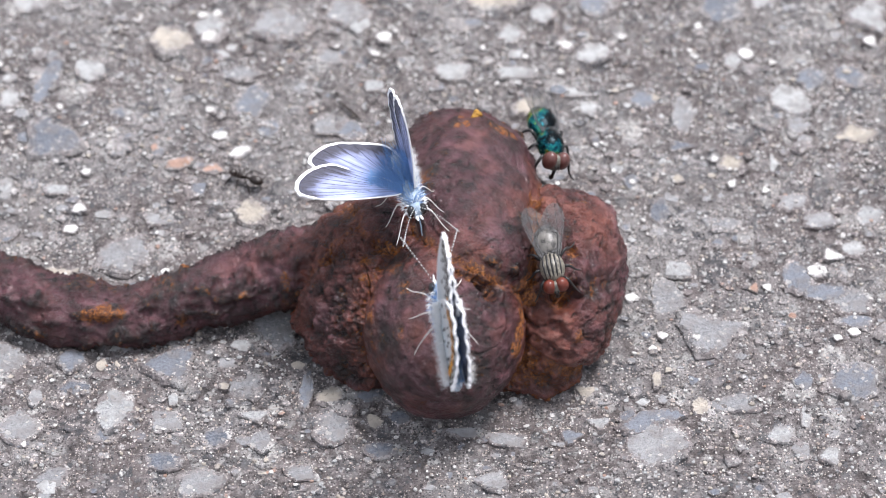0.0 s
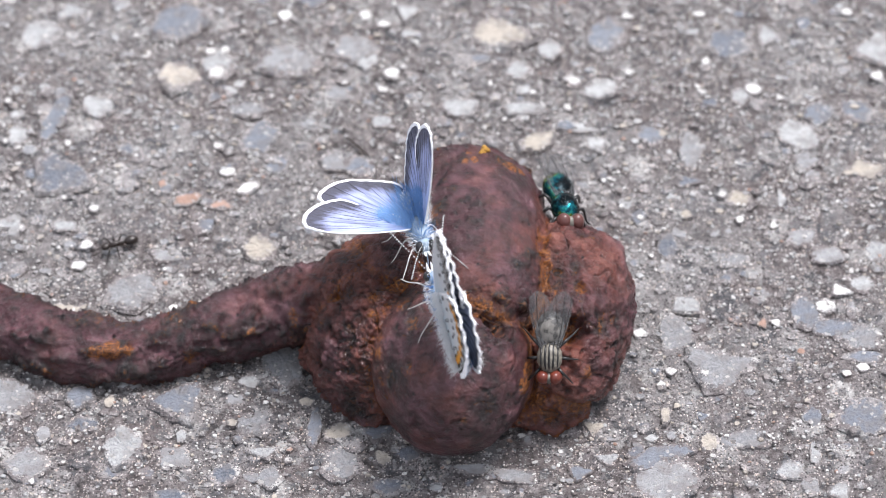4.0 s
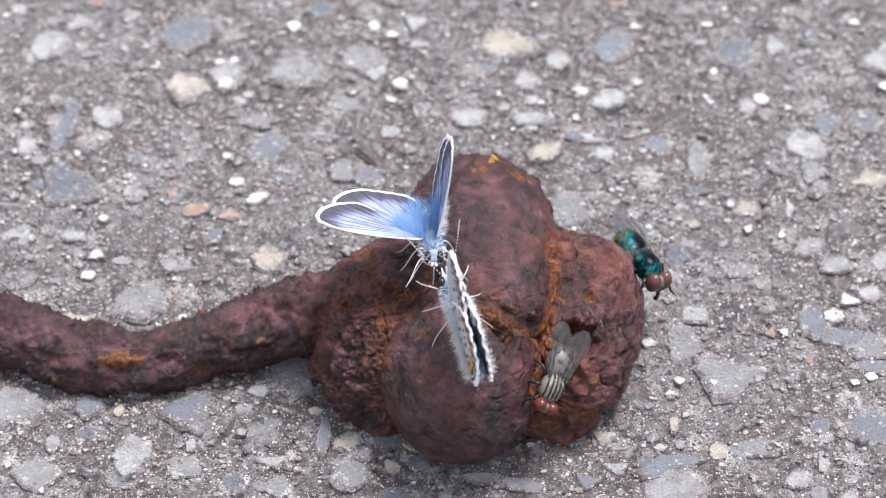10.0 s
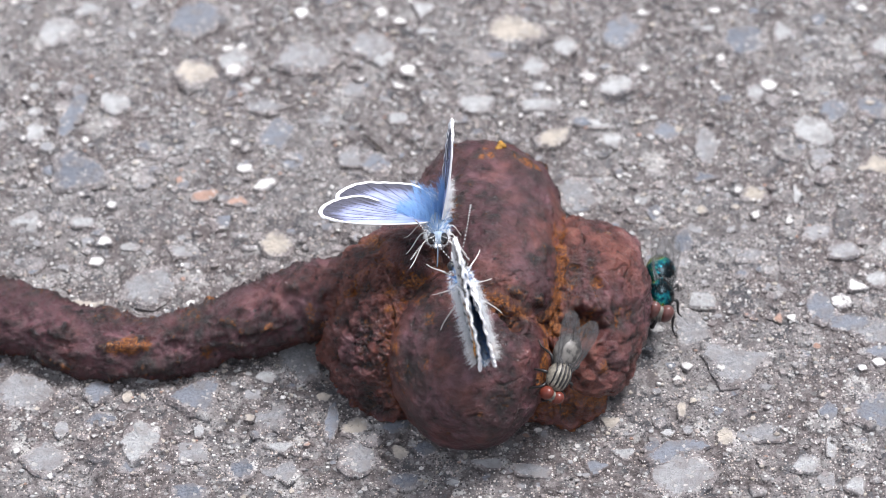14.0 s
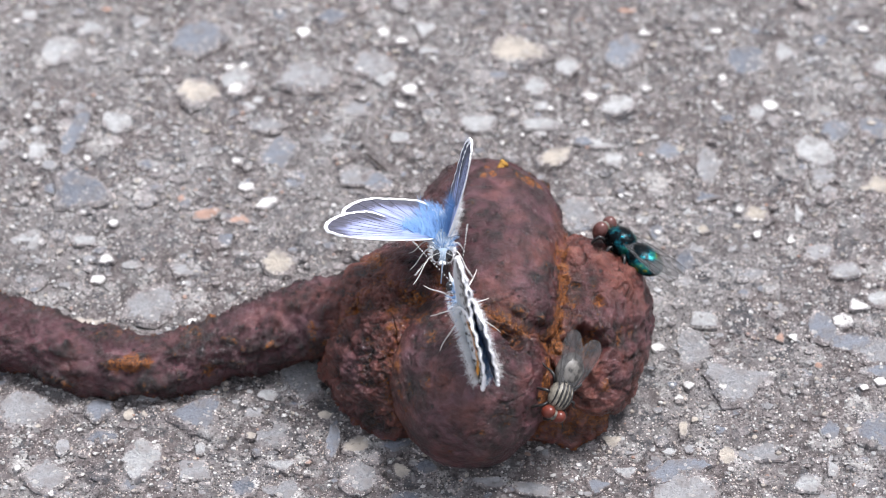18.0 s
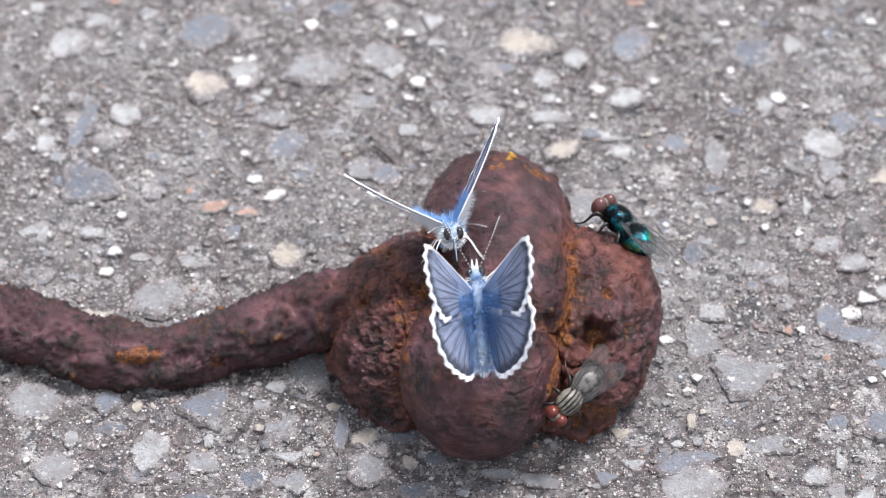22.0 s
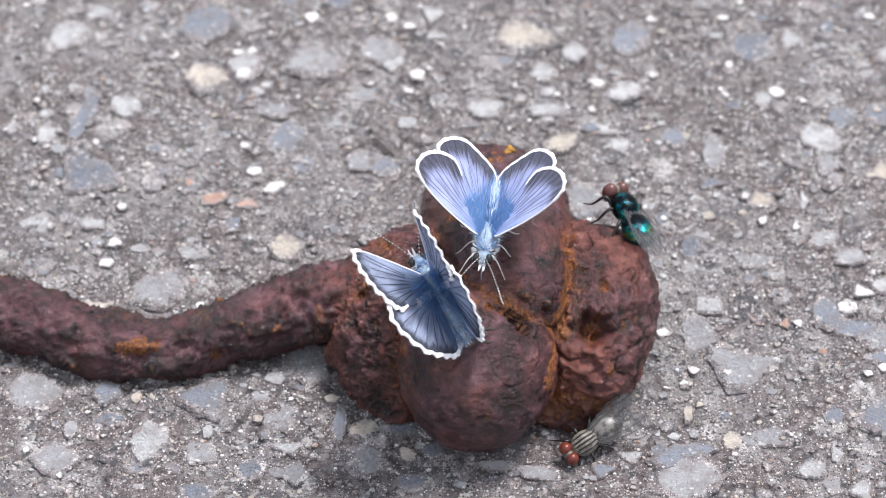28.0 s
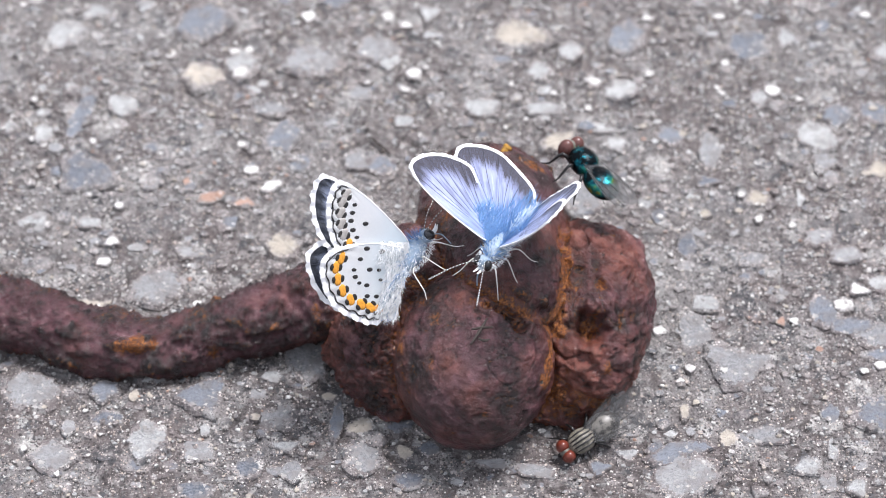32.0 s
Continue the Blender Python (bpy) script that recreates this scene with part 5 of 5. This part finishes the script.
def gravel(name, count, size, mat, seed, label, high=0.6, reach=66):
    """Loose and half-sunk grit too fine to count."""
    rng, pieces, rim = random.Random(seed), [], []
    for _ in range(count):
        x, y = rng.uniform(-reach, reach), rng.uniform(-46, 58)
        if name.startswith(("white", "pale")) and y < 4 and rng.random() < 0.30:
            y = rng.uniform(4, 58)
        if high > 0.55 and noise.noise(Vector((x, y, seed)) * 0.13) < rng.uniform(-0.5, 0.25):
            x, y = rng.uniform(-reach, reach), rng.uniform(-46, 58)
        r = size * rng.uniform(0.5, 1.0) * (1 + 1.2 * rng.random() ** 5)
        v, f = chip(rng, r, r * rng.uniform(0.6, 1.0), r * high, rng.randint(5, 7), r * 0.5)
        pieces.append((v + np.array((x, y, relief(x, y) - 0.02)), f))
        n = len(v) // 3
        own = rng.uniform(0.0, 0.9) if r > 0.35 else 0.1
        rim += [1.0 if r > 0.35 else 0.3] * (2 * n) + [min(1.0, own + 0.25)] * n + [own]
    ob = part(name, mesh_from(name, *joined(pieces), mat, smooth=False, attrs={"rim": rim}), ground, label)
    ob["kind"] = "stuff"
    return ob


gravel("white_grit", 5800, 0.21, WHITE, 21, "fine white grit in the asphalt", 0.9)
gravel("white_chippings", 480, 0.48, WHITE, 26, "small white chippings in the asphalt", 0.6)
gravel("pale_grit", 5200, 0.30, PALE, 22, "pale grit in the asphalt", 0.5)
gravel("pale_chippings", 420, 0.9, PALE, 27, "pale chippings in the asphalt", 0.2)
gravel("grey_grit", 1100, 0.75, GREY, 23, "grey chippings in the asphalt", 0.18)
gravel("slate_grit", 700, 0.8, SLATE, 24, "slate chippings in the asphalt", 0.18)
gravel("tan_grit", 1500, 0.38, TAN, 25, "tan grit in the asphalt", 0.6)
gravel("ruddy_grit", 350, 0.32, RUDDY, 28, "reddish grit in the asphalt", 0.6)


# ---- motion ----
def wing_pose(side, spread, sweep):
    s = 1 if side == "right" else -1
    return pose(s * 0.5 * MM, 0, 0.8 * MM) @ Matrix.Rotation(radians(-s * spread), 4, "Y") @ pose(s * 0.2 * MM, 1.0 * MM, 0) @ Matrix.Rotation(radians(s * sweep), 4, "Z")


def body_pose(x, y, z, heading, pitch, roll):
    return Matrix.Translation((x * MM, y * MM, z * MM)) @ Matrix.Rotation(radians(heading), 4, "Z") @ Matrix.Rotation(radians(pitch), 4, "X") @ Matrix.Rotation(radians(roll), 4, "Y")


def motions():
    # seconds; place in mm; heading, pitch, roll; spread of the left and right wings; sweep of fore and hind wings
    blue_rows = [
        (0, -2, -12.7, 17.4, 196.1, 11.2, 3, 91.1, 19.7, -26.9, -19.6),
        (2, -2.2, -12.7, 17.3, 198.9, 11.7, 0.3, 89.2, 14.4, -29.5, -25.1),
        (6, -1.6, -12.8, 17.3, 190.8, 14.4, -3.9, 81.8, 14.4, -29, -14.9),
        (9, -1.4, -13.2, 17.3, 186.6, 16.8, -4.8, 83.3, 15, -27.2, -11),
        (13, -1.6, -13, 17.3, 183.4, 22.2, -2.9, 86.7, 9.3, -19.9, -7.8),
        (17, -1.3, -12.8, 17.3, 181.2, 21.7, -4.1, 82.3, 5.3, -20.5, -6.2),
        (20, -1.2, -12.8, 17.4, 182.3, 22.2, -4.8, 80.1, 7.7, -20.4, -8.5),
        (20.2, -1.2, -12.8, 17.4, 182.3, 22.2, -4.8, 80.1, 7.7, -20.4, -8.5),
        (20.5, -0.9, -12.9, 17.3, 179.3, 23.1, -1.7, 80.9, 14.4, -24.2, -3.4),
        (21, -1.9, -13.6, 17.4, 189, 41, 2.1, 61.8, 30.7, -15.6, -30),
        (22, -1.2, -13.2, 17.5, 186.7, 47.6, 0.9, 62, 31.3, -21.1, -25.6),
        (23.2, -1.2, -13.2, 17.5, 186.7, 47.6, 0.9, 62, 31.3, -21.1, -25.6),
        (23.5, -1.1, -13.7, 17.5, 193.5, 45.6, 2.2, 74.5, 48.2, -15.9, -25.3),
        (24, -1.4, -13.5, 17.5, 193.9, 45.6, 2.3, 60.2, 29.4, -15.4, -27.9),
        (25, -1.5, -13.8, 17.5, 189.6, 41.6, 2.5, 62.5, 27.7, -13.7, -25),
        (25.5, -1.5, -13.8, 17.5, 189.6, 41.6, 2.5, 62.5, 27.7, -13.7, -25),
        (27.5, 2.4, -13.6, 18.2, 175.6, -8.9, -0.3, 52.9, 51.5, -38, -21.3),
        (28, 2.7, -14.1, 18.2, 171.1, -6.5, -0.5, 51.7, 54.7, -34.8, -22.1),
        (29.5, 3, -14.7, 18.2, 169.6, -7.8, -0.5, 48.7, 51.5, -35.4, -21.2),
        (30.4, 3.5, -15.2, 18.1, 161.5, -2.4, -0.5, 51.4, 50, -31.6, -20.3),
        (31, 3.5, -15.2, 18.1, 161.5, -2.4, -0.5, 51.4, 50, -31.6, -20.3),
        (31.1, 3.5, -15.2, 18.1, 161.5, -2.4, -0.5, 51.4, 50, -31.6, -20.3),
        (31.4, 4.2, -16.1, 18.4, 150.3, 1.9, -2, 57.6, 45.8, -22, -16.5),
        (32, 4.5, -16.1, 18.4, 145.8, 2.5, -1.3, 56.1, 35.8, -23.5, -16.6),
    ]
    dusky_rows = [
        (0, 1.7, -30.1, 18.2, 11.4, 24, -0.2, 91.6, 91.6, -10.1, -7.5),
        (2, 3.2, -26.6, 18.2, 18.7, 24.2, -13.8, 85.2, 98.3, -12.6, -6.7),
        (3, 0.9, -24.3, 18.3, 20.9, 28.1, -4.7, 92, 90, -11, -8.3),
        (6, 0.9, -24.3, 18.3, 20.9, 28.1, -4.7, 92, 90, -11, -8.3),
        (9, 1.3, -23.9, 18.2, 21.5, 32.6, -6.1, 91, 92, -12.7, -6.8),
        (13, 1.5, -23.6, 18.2, 18.2, 33.3, -8.5, 89.9, 92.8, -14.3, -5.8),
        (17, 1.2, -23.9, 18.2, 20.9, 33.2, -7.5, 90.2, 92.4, -13.8, -6.4),
        (18.3, 1.2, -23.9, 18.2, 20.9, 33.2, -7.5, 90.2, 92.4, -13.8, -6.4),
        (19, 1.5, -23.3, 18.1, 20.4, 34.5, -2.5, 77.6, 92.7, -15.9, -9.6),
        (20, 1.5, -23.3, 18.1, 20.4, 34.5, -2.5, 77.6, 92.7, -15.9, -9.6),
        (20.2, 1.5, -23.3, 18.1, 20.4, 34.5, -2.5, 77.6, 92.7, -15.9, -9.6),
        (20.5, 2.1, -24.5, 18.4, 15.9, 37.4, -0.8, 65.8, 82.4, -8.5, -0.7),
        (21, 1.8, -24.1, 18.4, 14.1, 34.2, -1.8, 64.3, 74.1, -9.3, -2.2),
        (22, 1.5, -23.7, 18.4, 6, 32.7, -1.1, 64.1, 66.9, -13.1, -6.2),
        (23.2, 1.3, -23.9, 18.4, 13.5, 35.3, -0.5, 60.2, 69.9, -9.5, -4.1),
        (23.5, 1.3, -23.9, 18.4, 13.5, 35.3, -0.5, 60.2, 69.9, -9.5, -4.1),
        (24, 1.2, -24.5, 18.1, 37.7, 35.4, -0.7, 50.7, 76, -8.8, -4.3),
        (25, 0.2, -24, 17.8, 38.7, 22.1, 0.7, 53.3, 71.5, -14.9, -10.6),
        (25.5, 0.2, -24, 17.8, 38.7, 22.1, 0.7, 53.3, 71.5, -14.9, -10.6),
        (27.5, -2.1, -20.7, 16.5, 40, 33.1, -9.2, 46.7, 86.6, -3.7, -6.2),
        (28, -2.4, -20.7, 16.4, 35.5, 25.8, -7.7, 49.2, 93.8, -7.7, -5.1),
        (28.25, -2.4, -20.7, 16.4, 35.5, 25.8, -7.7, 49.2, 93.8, -7.7, -5.1),
        (28.6, -3.2, -20.6, 16.6, 36, 22, -18, 66, 99, -10, -3),
        (28.9, -3.3, -20.4, 16.6, 36, 22, -18, 66, 99, -10, -3),
        (29.5, -2.4, -21.2, 16.4, 39.3, 21.7, -14.4, 70.1, 95.9, -7.6, 0.7),
        (30, -2.4, -21.2, 16.4, 39.3, 21.7, -14.4, 70.1, 95.9, -7.6, 0.7),
        (30.4, -3.8, -20.8, 16.5, 39.8, 19.6, -5.9, 50.7, 91.8, -7.4, -4.8),
        (30.7, -3.3, -21.4, 16.6, 22.3, 6.4, -18.9, 62.9, 84.9, -14.8, -7.4),
        (31, -2.6, -21.1, 16.7, 4.2, 9.9, -29.6, 66.3, 97.2, -8, 3.6),
        (31.4, -4, -19.6, 16.4, -18.5, 25.4, -36.5, 75.4, 90.8, -16.9, -15),
        (32, -5.1, -17.5, 16.5, -40.1, 25.4, -41.8, 84.6, 77.1, -30.8, -30.8),
    ]
    for (root, wings), rows in ((BLUE, blue_rows), (DUSKY, dusky_rows)):
        walk(root, [(r[0], body_pose(*r[1:7])) for r in rows])
        for (side, kind), w in wings.items():
            walk(w, [(r[0], wing_pose(side, r[7] if side == "left" else r[8], r[9] if kind == "forewing" else r[10])) for r in rows])
    # seconds; place of the feet in mm; heading, pitch, roll
    flesh_rows = [
        (0, 12.3, -18.3, 12.3, -170, -16.7, 9),
        (0.5, 11.2, -19.1, 11.8, -158, -28.5, 10.5),
        (1, 11.1, -20.3, 11.4, -195.7, -24.7, -8.2),
        (2, 10.9, -20.7, 11.1, -173, -30.8, 4.9),
        (3, 11.6, -21.6, 10.8, -177.5, -31.5, 9.4),
        (3.5, 11.4, -22, 10.5, -180.2, -34.5, 6),
        (5.5, 11.2, -23.7, 9.1, -192, -42.8, -11),
        (6, 10.6, -23.9, 8.9, -197.2, -32.2, -22),
        (9, 10.2, -24.2, 8.9, -201.5, -27.4, -30.8),
        (13, 10, -24.6, 8.9, -203.1, -25.7, -35.8),
        (17, 10, -24.7, 8.8, -204.5, -25.5, -36.8),
        (19, 10.1, -24.5, 8.7, -204, -26.8, -34.8),
        (20, 10.1, -24.6, 8.6, -205.2, -26.3, -35.3),
        (21, 10.8, -24.9, 7.8, -221, -22.3, -34.6),
        (23, 10.5, -25.3, 6.9, -227.2, -17.2, -43.6),
        (23.5, 10.9, -25.2, 6.9, -217.4, -35.6, -35.9),
        (24, 13.4, -25.8, 0.6, -209.9, -44.8, -15.3),
        (24.5, 13.2, -26.9, 0.4, -226.3, -27.3, -22.3),
        (25, 13, -27.2, 0.2, -234.5, -8.8, -25.4),
        (25.5, 13.3, -26.8, 0.3, -235.8, -14.3, -25.6),
        (27.5, 13.1, -26.8, 0.3, -239.2, -15.2, -26.3),
        (28, 13.2, -26.8, 0.3, -237.6, -14.2, -26),
        (32, 13.2, -26.8, 0.3, -237.9, -14, -26),
    ]
    green_rows = [
        (0, 11.9, 1.3, 7.2, -167.2, -1.2, -18.8),
        (1, 12.1, -1, 7.2, -167.7, -1.2, -18.9),
        (2, 12.6, -2, 7.2, -169, -1.1, -18.9),
        (3, 12.7, -2.1, 7.2, -169.5, -1, -19),
        (5.5, 13.1, -7.9, 11.2, -177.8, 18.7, 1.1),
        (6, 13.4, -8.8, 11.8, -181.7, 18.3, -0.3),
        (7, 13.8, -9.1, 11.9, -187.8, 18.9, -3),
        (8, 14.3, -8.9, 11.7, -190.2, 19.7, -5.1),
        (8.5, 18.4, -5.1, 7.2, -166.6, -1.3, -18.8),
        (9, 19.6, -7, 5.2, -155.3, -2.3, -17.6),
        (10, 19.8, -7.6, 5.2, -151.5, -2.7, -17),
        (11, 21.6, -8.3, 2.2, -159.7, -1.9, -18.1),
        (12, 21.4, -10.4, 2.2, -177.1, -0.3, -19.3),
        (13, 21.3, -11.1, 2.2, -188.9, 0.9, -19.1),
        (14, 20.8, -11.3, 3.2, -185.6, 0.5, -19.2),
        (14.5, 20.7, -10.2, 3.2, -190.2, 1, -19),
        (15.5, 20.7, -9.2, 5.1, -230.6, 4.5, -12.3),
        (16.5, 20, -9.7, 6.1, -306, 4.7, 11.4),
        (17, 19.6, -8.4, 6.2, -319.8, 3.7, 14.8),
        (18, 17.4, -8.8, 9.2, -313.3, 4.2, 13.3),
        (19, 15.7, -9.1, 10.1, -304.9, 4.8, 11.1),
        (20, 15.2, -8.5, 10.1, -301.8, 5, 10.2),
        (23, 16.5, -6.9, 9.2, -329.5, 2.9, 16.7),
        (25, 16.5, -7.2, 9.2, -332.8, 2.6, 17.2),
        (27.5, 16.8, -6.3, 9.2, -333.3, 2.5, 17.3),
        (28, 16.8, -6.3, 9.2, -335.1, 2.4, 17.5),
        (30.0, 16.9, -6.4, 9.2, -334, 2.5, 17.3),
        (30.3, 14.7, -5.2, 9.9, -324, 3.3, 15.7),
        (31.4, 14.7, -5.2, 9.9, -324, 3.3, 15.7),
        (31.7, 13.8, -3.8, 12.2, -325.3, 3.2, 15.9),
        (32, 13, -3.8, 13.2, -325.9, 3.2, 16),
    ]
    ant_rows = [
        (0, -19.7, 2.8, 0.3, 66.3, 0, 0),
        (1, -20.1, 2.9, 0.3, 87.7, 0, 0),
        (2, -26.6, 3, 0.3, 101, 0, 0),
        (3, -27.4, 1.5, 0.3, 132.1, 0, 0),
        (3.5, -30.7, -0.7, 0.3, 112.4, 0, 0),
        (5.5, -36.4, -2.2, 0.3, 108.5, 0, 0),
        (6, -35.8, -2.4, 0.3, 188.5, 0, 0),
        (6.5, -30.9, -2.2, 0.3, 268.5, 0, 0),
        (7, -26.3, 1, 0.3, 319.8, 0, 0),
        (7.3, -18.6, 12.4, 0.3, 340.1, 0, 0),
        (7.6, -17.7, 24.9, 0.3, 372.7, 0, 0),
        (8, -21.8, 26.5, 0.3, 417.9, 0, 0),
        (8.3, -25.3, 29.7, 0.3, 407.9, 0, 0),
        (8.6, -25.9, 30.1, 0.3, 387.2, 0, 0),
        (9, -27.3, 33.7, 0.3, 400.8, 0, 0),
        (9.4, -32.1, 37.4, 0.3, 393, 0, 0),
        (9.9, -34, 43.9, 0.3, 374.7, 0, 0),
        (12, -37.4, 57.5, 0.3, 380.9, 0, 0),
        (32, -39.9, 59.4, 0.3, 413.6, 0, 0),
    ]
    for root, rows in ((FLESH_FLY, flesh_rows), (GREEN_FLY, green_rows), (ANT, ant_rows)):
        walk(root, [(r[0], body_pose(*r[1:7])) for r in rows])


motions()
